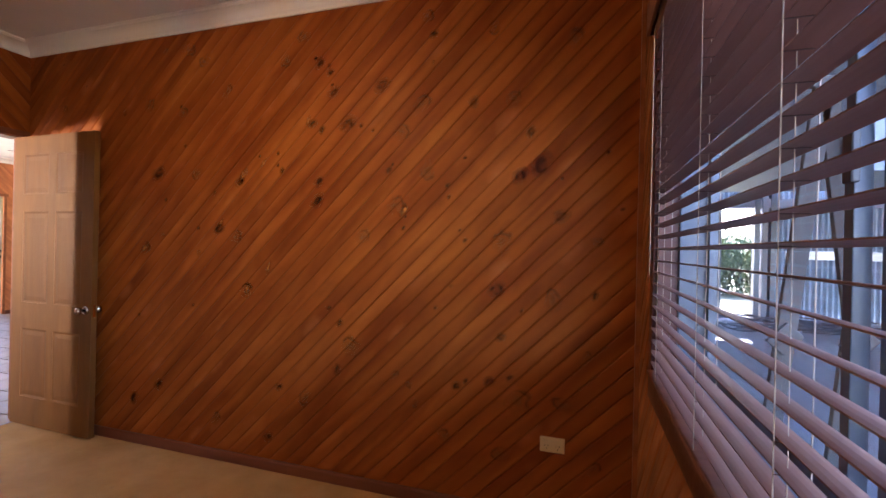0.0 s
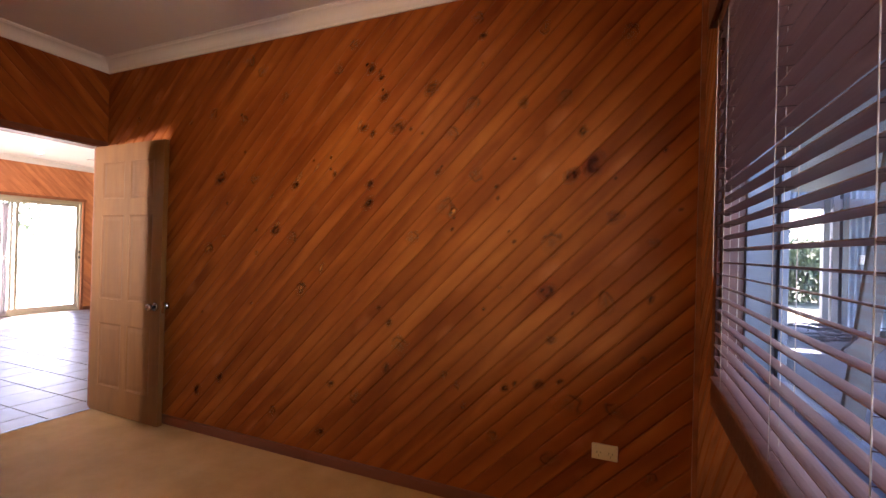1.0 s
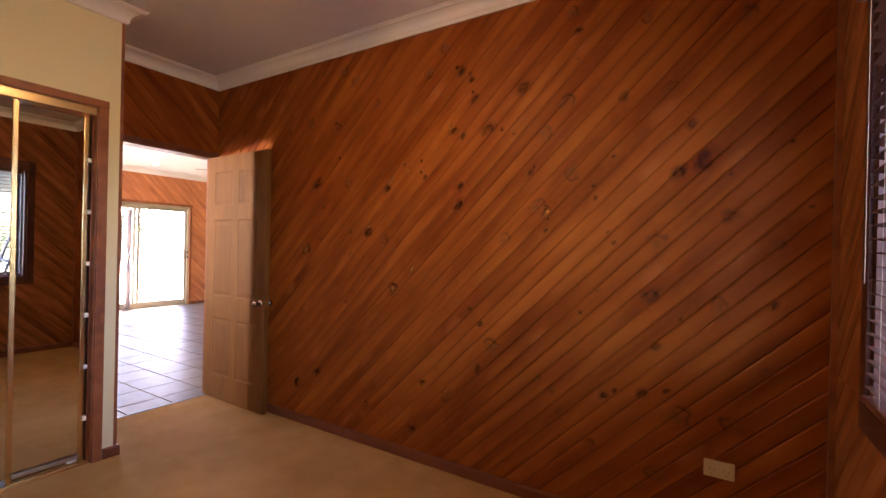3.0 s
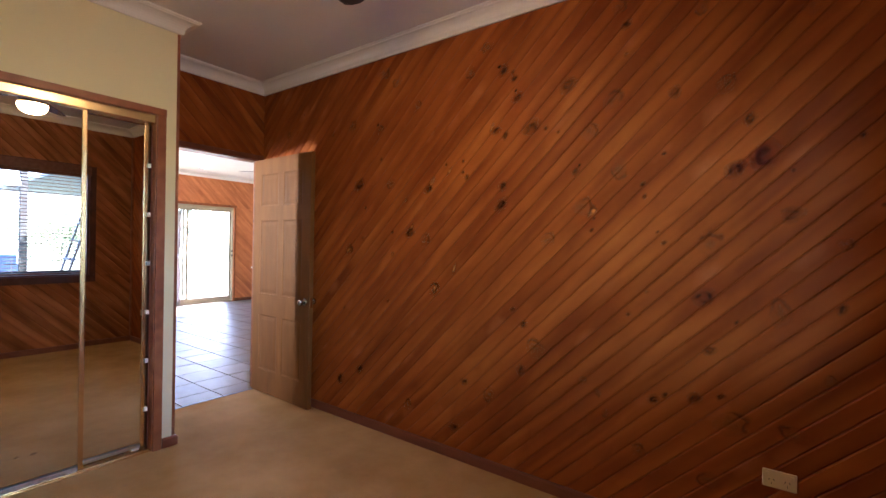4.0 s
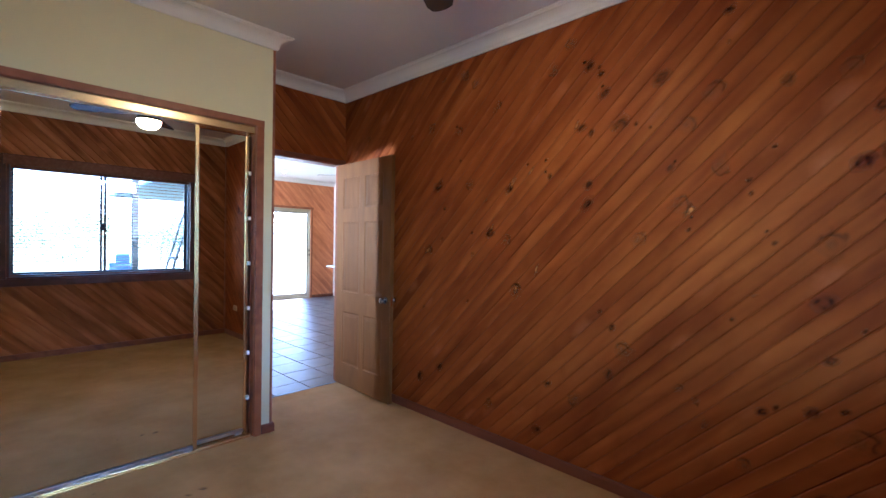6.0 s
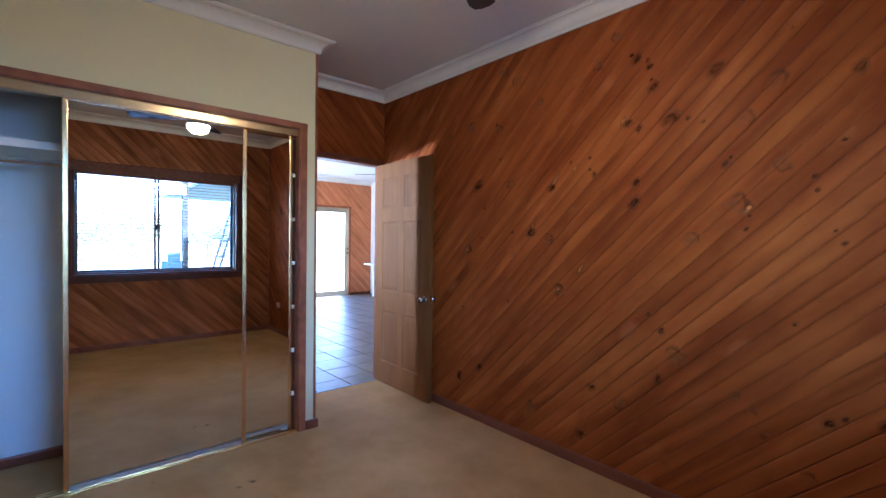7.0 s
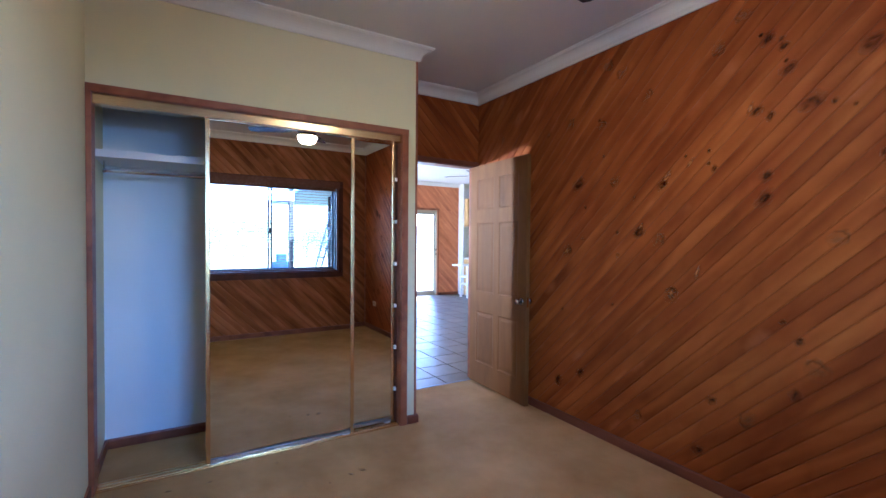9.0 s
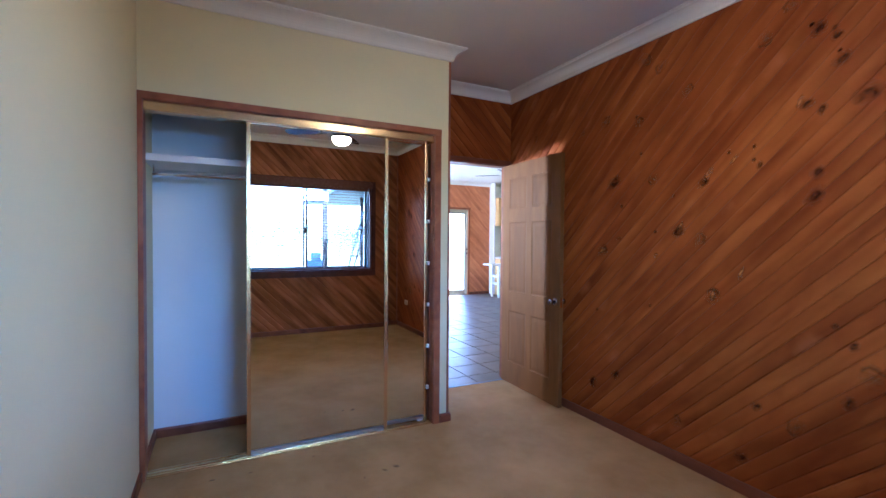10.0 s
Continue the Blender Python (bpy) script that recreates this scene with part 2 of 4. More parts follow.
def feather_material(name, dark, pale):
    """A knot cut lengthwise: a thin dark crescent on one side, paler curled grain on the other."""
    m = material(name, dark, 0.6, 0.0, 0.03)
    tc = m.node_tree.nodes.new("ShaderNodeTexCoord")
    wob = node(m, "ShaderNodeTexNoise", Scale=1.8, Detail=3.0)
    wire(m, coords(m, (1, 1, 1), 44.0), wob.inputs["Vector"])
    bent = mixed(m, 0.8, tc.outputs["Object"], wob.outputs["Color"], "ADD")
    mp = node(m, "ShaderNodeMapping", Location=(-0.4, -0.4, -0.4))
    wire(m, bent, mp.inputs["Vector"])
    ln = m.node_tree.nodes.new("ShaderNodeVectorMath")
    ln.operation = "LENGTH"
    wire(m, mp.outputs[0], ln.inputs[0])
    ring = ramp(m, ln.outputs["Value"], [(0.36, (0, 0, 0)), (0.5, (1, 1, 1)), (0.56, (0.8,) * 3), (0.72, (0, 0, 0))])
    xyz = m.node_tree.nodes.new("ShaderNodeSeparateXYZ")
    wire(m, mp.outputs[0], xyz.inputs[0])
    side = ramp(m, xyz.outputs["X"], [(0.05, (0.3,) * 3), (0.3, (1, 1, 1))])
    core = ramp(m, ln.outputs["Value"], [(0.1, (0.42,) * 3), (0.46, (0, 0, 0))])
    cres = mixed(m, 1.0, ring, side, "MULTIPLY")
    b = m.node_tree.nodes["Principled BSDF"]
    wire(m, mixed(m, cres, pale, dark), b.inputs["Base Color"])
    wire(m, mixed(m, 1.0, mixed(m, 0.6, (0, 0, 0), cres, "ADD"), core, "LIGHTEN"), b.inputs["Alpha"])
    return m


KNOT = knot_material("knot", (0.12, 0.017, 0.009), (0.068, 0.0085, 0.0075), (0.18, 0.027, 0.008), 0.93)
SPOT = knot_material("carpet_stain", (0.12, 0.075, 0.04), (0.09, 0.055, 0.03), (0.2, 0.13, 0.07), 0.7)
KNOT_SOFT = feather_material("feather_knot", (0.085, 0.015, 0.007), (0.44, 0.125, 0.018))
CURL = knot_material("curled_grain", (0.72, 0.33, 0.085), (0.62, 0.25, 0.055), (0.45, 0.14, 0.024), 0.85)


def pane_material():
    m = bpy.data.materials.new("window_glass")
    m.use_nodes = True
    nt = m.node_tree
    nt.nodes.remove(nt.nodes["Principled BSDF"])
    tr = nt.nodes.new("ShaderNodeBsdfTransparent")
    tr.inputs[0].default_value = (0.97, 0.98, 0.98, 1)
    gl = nt.nodes.new("ShaderNodeBsdfGlossy")
    gl.inputs["Roughness"].default_value = 0.01
    fr = nt.nodes.new("ShaderNodeLayerWeight")
    pw = nt.nodes.new("ShaderNodeMath")
    pw.operation = "POWER"
    pw.inputs[1].default_value = 5.0
    ma = nt.nodes.new("ShaderNodeMath")
    ma.operation = "MULTIPLY_ADD"
    ma.inputs[1].default_value, ma.inputs[2].default_value = 0.6, 0.035
    nt.links.new(fr.outputs["Facing"], pw.inputs[0])
    nt.links.new(pw.outputs[0], ma.inputs[0])
    mx = nt.nodes.new("ShaderNodeMixShader")
    for a, b in ((ma.outputs[0], mx.inputs[0]), (tr.outputs[0], mx.inputs[1]), (gl.outputs[0], mx.inputs[2]), (mx.outputs[0], nt.nodes["Material Output"].inputs[0])):
        nt.links.new(a, b)
    return m


GLASS = pane_material()


def glow(name, colour, strength):
    m = material(name, (0.8, 0.78, 0.7), 0.4)
    b = m.node_tree.nodes["Principled BSDF"]
    b.inputs["Emission Color"].default_value = (*colour, 1)
    b.inputs["Emission Strength"].default_value = strength
    return m


LAMP = glow("lit_lamp_glass", (1.0, 0.66, 0.27), 7.6)
DOWNLIGHT = glow("lit_downlight", (1.0, 0.85, 0.6), 25.0)

# ---- mesh helpers ----
def part(name, bm, mat, parent=None, label="", smooth=False):
    """Links a bmesh as one mesh object, under parent if given."""
    me = bpy.data.meshes.new(name)
    bm.to_mesh(me)
    bm.free()
    if smooth:
        for p in me.polygons:
            p.use_smooth = True
    me.materials.append(mat)
    ob = new(name, me)
    if parent:
        ob.parent = parent
    return tagged(ob, label)


def empty(name, at=(0, 0, 0), label="", category="", group="", kind=""):
    ob = new(name)
    ob.location = at
    ob.empty_display_size = 0.1
    return tagged(ob, label, category, group, kind)


def add_box(bm, a, b, bevel=0.0, m=None):
    lo, hi = [min(p, q) for p, q in zip(a, b)], [max(p, q) for p, q in zip(a, b)]
    mid, size = [(p + q) / 2 for p, q in zip(lo, hi)], [q - p for p, q in zip(lo, hi)]
    mat = Matrix.Translation(mid) @ Matrix.Diagonal((*size, 1))
    made = bmesh.ops.create_cube(bm, size=1, matrix=(m @ mat) if m else mat)["verts"]
    if bevel:
        edges = list({e for v in made for e in v.link_edges})
        bmesh.ops.bevel(bm, geom=edges, offset=bevel, segments=2, affect="EDGES", profile=0.6)
    return bm


def boxes(*list_, bevel=0.0):
    bm = bmesh.new()
    for a, b in list_:
        add_box(bm, a, b, bevel)
    return bm


def rod(bm, a, b, r, r2=None, sides=10):
    a, b = Vector(a), Vector(b)
    d = b - a
    m = Matrix.Translation((a + b) / 2) @ d.to_track_quat("Z", "Y").to_matrix().to_4x4()
    bmesh.ops.create_cone(bm, cap_ends=True, segments=sides, radius1=r, radius2=r if r2 is None else r2, depth=d.length, matrix=m)
    return bm


def lathe(profile, sides=24):
    """A turned body about z from (radius, height) pairs."""
    bm = bmesh.new()
    rings = []
    for r, z in profile:
        rings.append([bm.verts.new((max(r, 1e-4) * math.cos(2 * math.pi * k / sides), max(r, 1e-4) * math.sin(2 * math.pi * k / sides), z)) for k in range(sides)])
    for p, q in zip(rings, rings[1:]):
        for k in range(sides):
            bm.faces.new((p[k], p[(k + 1) % sides], q[(k + 1) % sides], q[k]))
    bm.faces.new(rings[0][::-1])
    bm.faces.new(rings[-1])
    bmesh.ops.recalc_face_normals(bm, faces=bm.faces)
    return bm


def sweep(path, profile, closed=False):
    """A profile of (inward, up) pairs swept along a path in plan, with mitred corners; inward is to the left of the way."""
    bm = bmesh.new()
    pts = [Vector((*p, 0)) for p in path]
    n = len(pts)
    rings = []
    for i, p in enumerate(pts):
        a = pts[i - 1] if (closed or i) else None
        b = pts[(i + 1) % n] if (closed or i < n - 1) else None
        d1 = (p - a).normalized() if a is not None else (b - p).normalized()
        d2 = (b - p).normalized() if b is not None else d1
        n1, n2 = Vector((-d1.y, d1.x, 0)), Vector((-d2.y, d2.x, 0))
        mit = (n1 + n2) / max(1 + n1.dot(n2), 0.2)
        rings.append([bm.verts.new((p.x + mit.x * s, p.y + mit.y * s, z)) for s, z in profile])
    k = len(profile)
    for i in range(n if closed else n - 1):
        q, r = rings[i], rings[(i + 1) % n]
        for j in range(k):
            bm.faces.new((q[j], q[(j + 1) % k], r[(j + 1) % k], r[j]))
    if not closed:
        bm.faces.new(rings[0])
        bm.faces.new(rings[-1][::-1])
    bmesh.ops.recalc_face_normals(bm, faces=bm.faces)
    return bm


def clip_poly(poly, lo, hi):
    """A convex polygon cut to a rectangle."""
    for axis, limit, sign in ((0, lo[0], 1), (0, hi[0], -1), (1, lo[1], 1), (1, hi[1], -1)):
        out = []
        for i, p in enumerate(poly):
            q = poly[(i + 1) % len(poly)]
            fp, fq = (p[axis] - limit) * sign, (q[axis] - limit) * sign
            if fp >= 0:
                out.append(p)
            if fp * fq < 0:
                t = fp / (fp - fq)
                out.append((p[0] + t * (q[0] - p[0]), p[1] + t * (q[1] - p[1])))
        poly = out
        if len(poly) < 3:
            return []
    return poly


def diagonal_boards(wall, origin, along, inward, rects, width, shift, mat, rising=True, chamfer=0.006, thick=0.012):
    """Lining boards at 45 degrees on a wall, as pieces of their own. origin: a point of the wall's face with z = 0; along: the horizontal
    direction of the wall; inward: towards the room; rects: (a0, z0, a1, z1) to be covered."""
    A, Z, I = Vector(along), Vector((0, 0, 1)), Vector(inward)
    s = 1 if rising else -1
    U = (A * s + Z).normalized()              # along the board
    V = (Z - A * s).normalized()              # across it
    base = Matrix((U, V, U.cross(V))).transposed().to_4x4()
    flip = 1 if U.cross(V).dot(I) > 0 else -1
    r2 = math.sqrt(0.5)
    for a0, z0, a1, z1 in rects:
        vs = [(z - s * a) * r2 for a in (a0, a1) for z in (z0, z1)]
        k0, k1 = math.floor((min(vs) - shift) / width), math.ceil((max(vs) - shift) / width)
        for k in range(k0, k1):
            v0, v1 = shift + k * width, shift + (k + 1) * width
            def strip(p, q):
                quad = [(u, v) for u, v in ((-20, p), (20, p), (20, q), (-20, q))]
                wallp = [((s * u - s * v) * r2, (u + v) * r2) for u, v in quad]
                return [((s * a + z) * r2, (z - s * a) * r2) for a, z in clip_poly(wallp, (a0, z0), (a1, z1))]
            front, back = strip(v0 + chamfer, v1 - chamfer), strip(v0 + 0.0002, v1 - 0.0002)
            if len(front) < 3 or len(back) < 3:
                continue
            cu = sum(p[0] for p in back) / len(back)
            cv = sum(p[1] for p in back) / len(back)
            bm = bmesh.new()
            for u, v in front:
                bm.verts.new((u - cu, v - cv, 0))
            for u, v in back:
                bm.verts.new((u - cu, v - cv, -flip * thick))
                bm.verts.new((u - cu, v - cv, -flip * chamfer * 0.75))
            try:
                bmesh.ops.convex_hull(bm, input=bm.verts)
            except Exception:
                bm.free()
                continue
            bmesh.ops.delete(bm, geom=[v for v in bm.verts if not v.link_faces], context="VERTS")
            if not bm.faces:
                bm.free()
                continue
            ob = part("board", bm, mat, wall)
            ob.matrix_local = Matrix.Translation(Vector(origin) + U * cu + V * cv) @ base

# ---- plan (metres) ----
NORTH, EAST, SOUTH = 2.394, 0.712, -0.505
ROBE, DOORW, BULK = -2.80, -3.43, 1.409     # wardrobe front, door wall, corner of the wardrobe block
CEILING, CORNICE_Z = 2.735, 2.645
WIN = (0.175, 0.892, 1.915, 2.10)               # window opening in the east wall: y0, z0, y1, z1
DOOR = (1.475, 2.352, 2.048)                 # doorway: y0, y1, height
OPEN = (-0.478, 1.275, 2.097)                # wardrobe opening: y0, y1, height
FAR = -9.25                                  # far wall of the living room


def structure(name, bm, mat, label):
    return tagged(part(name, bm, mat), label, name.split("_")[0], kind="structure")


# floors and ceilings
structure("floor_carpet", boxes(((-3.43, -0.62, -0.15), (0.84, 2.52, 0.0))), CARPET, "beige cut-pile carpet with a few faint stains")
structure("ceiling", boxes(((-3.55, -0.62, CEILING), (0.84, 2.52, CEILING + 0.12))), CEIL, "white painted bedroom ceiling")

wall_north = structure("wall_north", boxes(((-3.55, NORTH + 0.012, 0), (EAST + 0.134, NORTH + 0.13, CEILING))), PINE, "wall lined with diagonal varnished knotty pine boards")
wall_east = structure("wall_east", boxes(
    ((EAST + 0.012, SOUTH - 0.12, -0.1), (EAST + 0.134, NORTH + 0.012, WIN[1])),
    ((EAST + 0.012, SOUTH - 0.12, WIN[3]), (EAST + 0.134, NORTH + 0.012, CEILING)),
    ((EAST + 0.012, SOUTH - 0.12, WIN[1]), (EAST + 0.134, WIN[0], WIN[3])),
    ((EAST + 0.012, WIN[2], WIN[1]), (EAST + 0.134, NORTH + 0.012, WIN[3]))), PINE, "window wall lined with diagonal knotty pine boards")
structure("wall_south", boxes(((-3.55, SOUTH - 0.12, 0), (EAST + 0.012, SOUTH, CEILING))), CREAM, "plain cream painted plaster wall")
structure("wall_wardrobe_over", boxes(((ROBE - 0.09, SOUTH, OPEN[2] + 0.02), (ROBE, BULK - 0.018, CEILING))), CREAM, "cream painted bulkhead over the wardrobe")
structure("wall_wardrobe_nib", boxes(((ROBE - 0.09, OPEN[1] + 0.02, 0), (ROBE, BULK - 0.018, OPEN[2] + 0.02))), CREAM, "narrow cream painted nib beside the wardrobe")
structure("wall_wardrobe_side", boxes(((DOORW, BULK - 0.09, 0), (ROBE - 0.09, BULK - 0.018, CEILING))), CREAM, "cream painted side wall of the wardrobe")
structure("wall_wardrobe_back", boxes(((DOORW - 0.12, SOUTH, 0), (DOORW + 0.035, BULK - 0.09, CEILING))), WHITE, "white painted back of the wardrobe")
structure("lining_passage", boxes(((DOORW, BULK - 0.018, 0), (ROBE, BULK, CEILING))), ARCHWOOD, "timber lining board on the side of the wardrobe block")
wall_west = structure("wall_west", boxes(
    ((DOORW - 0.12, BULK - 0.09, 0), (DOORW - 0.012, DOOR[0] - 0.03, CEILING)),
    ((DOORW - 0.12, DOOR[1] + 0.03, 0), (DOORW - 0.012, NORTH + 0.012, CEILING)),
    ((DOORW - 0.12, DOOR[0] - 0.03, DOOR[2] + 0.03), (DOORW - 0.012, DOOR[1] + 0.03, CEILING))), PINE, "pine-lined wall over the bedroom doorway")

# cornice and skirting of the bedroom
ROOM = [(DOORW, BULK), (ROBE, BULK), (ROBE, SOUTH), (EAST, SOUTH), (EAST, NORTH), (DOORW, NORTH)]
COVE = [(0.0, CEILING), (0.0, CORNICE_Z), (0.012, CORNICE_Z), (0.016, CORNICE_Z + 0.012)] + [
    (0.016 + 0.062 * (1 - math.cos(a)), CORNICE_Z + 0.012 + 0.060 * math.sin(a)) for a in [0.26 * k for k in range(1, 7)]] + [(0.082, CEILING - 0.012), (0.09, CEILING - 0.01), (0.09, CEILING)]
structure("cornice", sweep(ROOM, COVE, True), CORNICE_M, "white coved plaster cornice round the bedroom")
SKIRT = [(0, 0), (0.014, 0), (0.014, 0.05), (0.009, 0.062), (0, 0.062)]
structure("baseboard_window_side", sweep([(ROBE + 0.002, SOUTH), (EAST, SOUTH), (EAST, NORTH), (-3.37, NORTH)], SKIRT), TRIM, "narrow dark-stained timber skirting")
structure("baseboard_wardrobe", sweep([(DOORW + 0.07, BULK), (ROBE, BULK), (ROBE, 1.334)], SKIRT), TRIM, "narrow dark-stained timber skirting")
structure("baseboard_wardrobe_inside", sweep([(DOORW + 0.035, BULK - 0.09), (DOORW + 0.035, SOUTH), (ROBE - 0.05, SOUTH)], [(0, -0.02), (0.014, -0.02)] + SKIRT[2:]), TRIM, "dark skirting inside the wardrobe")
structure("trim_corner", boxes(((EAST - 0.02, NORTH - 0.02, 0.062), (EAST - 0.001, NORTH - 0.001, CORNICE_Z))), ARCHWOOD, "slim timber quad in the corner of the pine walls")

# doorway: jambs, head, architrave
structure("door_frame", boxes(
    ((DOORW - 0.122, DOOR[0] - 0.03, 0), (DOORW + 0.002, DOOR[0], DOOR[2] + 0.03)),
    ((DOORW - 0.09, DOOR[1], 0), (DOORW + 0.002, DOOR[1] + 0.03, DOOR[2] + 0.03)),
    ((DOORW - 0.122, DOOR[0], DOOR[2]), (DOORW + 0.002, DOOR[1], DOOR[2] + 0.03))), TRIM, "dark timber door jamb and head")
structure("trim_door", boxes(
    ((DOORW, DOOR[0] - 0.036, DOOR[2] + 0.008), (DOORW + 0.014, NORTH - 0.002, DOOR[2] + 0.052)),
    ((DOORW, BULK + 0.001, 0), (DOORW + 0.014, DOOR[0] - 0.008, DOOR[2] + 0.006)),
    ((DOORW, DOOR[1] + 0.006, 0), (DOORW + 0.014, NORTH - 0.002, DOOR[2] + 0.006)), bevel=0.003), TRIM, "dark stained architrave round the doorway")
structure("trim_threshold", boxes(((DOORW - 0.02, DOOR[0], -0.002), (DOORW + 0.004, DOOR[1], 0.003)), bevel=0.001), STEEL_D, "dark metal strip between carpet and tiles")

# wardrobe opening: jambs and architrave
structure("trim_wardrobe", boxes(
    ((ROBE - 0.09, OPEN[0], OPEN[2]), (ROBE + 0.002, OPEN[1], OPEN[2] + 0.02)),
    ((ROBE - 0.09, OPEN[1], 0), (ROBE + 0.002, OPEN[1] + 0.02, OPEN[2] + 0.02)),
    ((ROBE - 0.09, SOUTH + 0.001, 0), (ROBE + 0.002, OPEN[0], OPEN[2] + 0.02)),
    ((ROBE + 0.002, SOUTH + 0.001, OPEN[2] + 0.002), (ROBE + 0.018, 1.329, OPEN[2] + 0.044)),
    ((ROBE + 0.002, OPEN[1] + 0.004, 0), (ROBE + 0.016, 1.328, OPEN[2] + 0.002)),
    ((ROBE + 0.002, SOUTH + 0.001, 0), (ROBE + 0.016, OPEN[0] - 0.001, OPEN[2] + 0.002)), bevel=0.002), ARCHWOOD, "stained timber jamb and architrave of the wardrobe")

# ---- window in the east wall ----
def window_unit():
    x0, x1 = EAST + 0.062, EAST + 0.175
    y0, z0, y1, z1 = WIN
    w = empty("window_1", (EAST + 0.15, (y0 + y1) / 2, z0), "dark aluminium sliding window with two panes", "window", kind="structure")
    w.matrix_world = Matrix.Translation((EAST + 0.15, (y0 + y1) / 2, z0))
    inv = w.matrix_world.inverted()

    def put(name, bm, mat, label="", up=None):
        ob = part(name, bm, mat, up or w, label)
        if up is None:
            ob.matrix_parent_inverse = inv
        return ob
    f = 0.016
    put("window_frame", boxes(((x0, y0, z0), (x1, y1, z0 + f)), ((x0, y0, z1 - f), (x1, y1, z1)), ((x0, y0, z0 + f), (x1, y0 + f, z1 - f)),
                              ((x0, y1 - f, z0 + f), (x1, y1, z1 - f)), bevel=0.003), BRONZE)
    mid = 0.995
    for k, (a, b, xs) in enumerate(((y0 + f, mid + 0.03, x0 + 0.055), (mid - 0.03, y1 - f, x0 + 0.083))):
        t = 0.024
        zz0, zz1 = z0 + f, z1 - f
        put("sash", boxes(((xs, a, zz0), (xs + 0.024, b, zz0 + t)), ((xs, a, zz1 - t), (xs + 0.024, b, zz1)),
                          ((xs, a, zz0 + t), (xs + 0.024, a + t, zz1 - t)), ((xs, b - t, zz0 + t), (xs + 0.024, b, zz1 - t)), bevel=0.002), BRONZE)
        g = put("pane", boxes(((xs + 0.010, a + t - 0.004, zz0 + t - 0.004), (xs + 0.014, b - t + 0.004, zz1 - t + 0.004))), GLASS)
        g.visible_shadow = False
    put("latch", boxes(((x0 + 0.043, mid - 0.012, 1.42), (x0 + 0.055, mid + 0.012, 1.50)), bevel=0.003), BLACK)
    put("window_sill", boxes(((EAST - 0.012, y0 - 0.02, z0 - 0.018), (x0, y1 + 0.02, z0)), bevel=0.004), SILLWOOD, "dark timber sill")
    put("reveal", boxes(((EAST, y0 - 0.018, z0), (x0, y0 + 0.003, z1)), ((EAST, y1 - 0.003, z0), (x0, y1 + 0.018, z1)), ((EAST, y0 + 0.003, z1 - 0.003), (x0, y1 - 0.003, z1 + 0.018))), SILLWOOD)
    put("architrave", boxes(((EAST - 0.014, y0 - 0.085, z0 - 0.10), (EAST - 0.001, y1 + 0.085, z0 - 0.019)), ((EAST - 0.014, y0 - 0.085, z1 + 0.02), (EAST - 0.001, y1 + 0.085, z1 + 0.10)),
                            ((EAST - 0.014, y0 - 0.085, z0 - 0.018), (EAST - 0.001, y0 - 0.021, z1 + 0.02)), ((EAST - 0.014, y1 + 0.021, z0 - 0.018), (EAST - 0.001, y1 + 0.085, z1 + 0.02)), bevel=0.003), SILLWOOD)


window_unit()


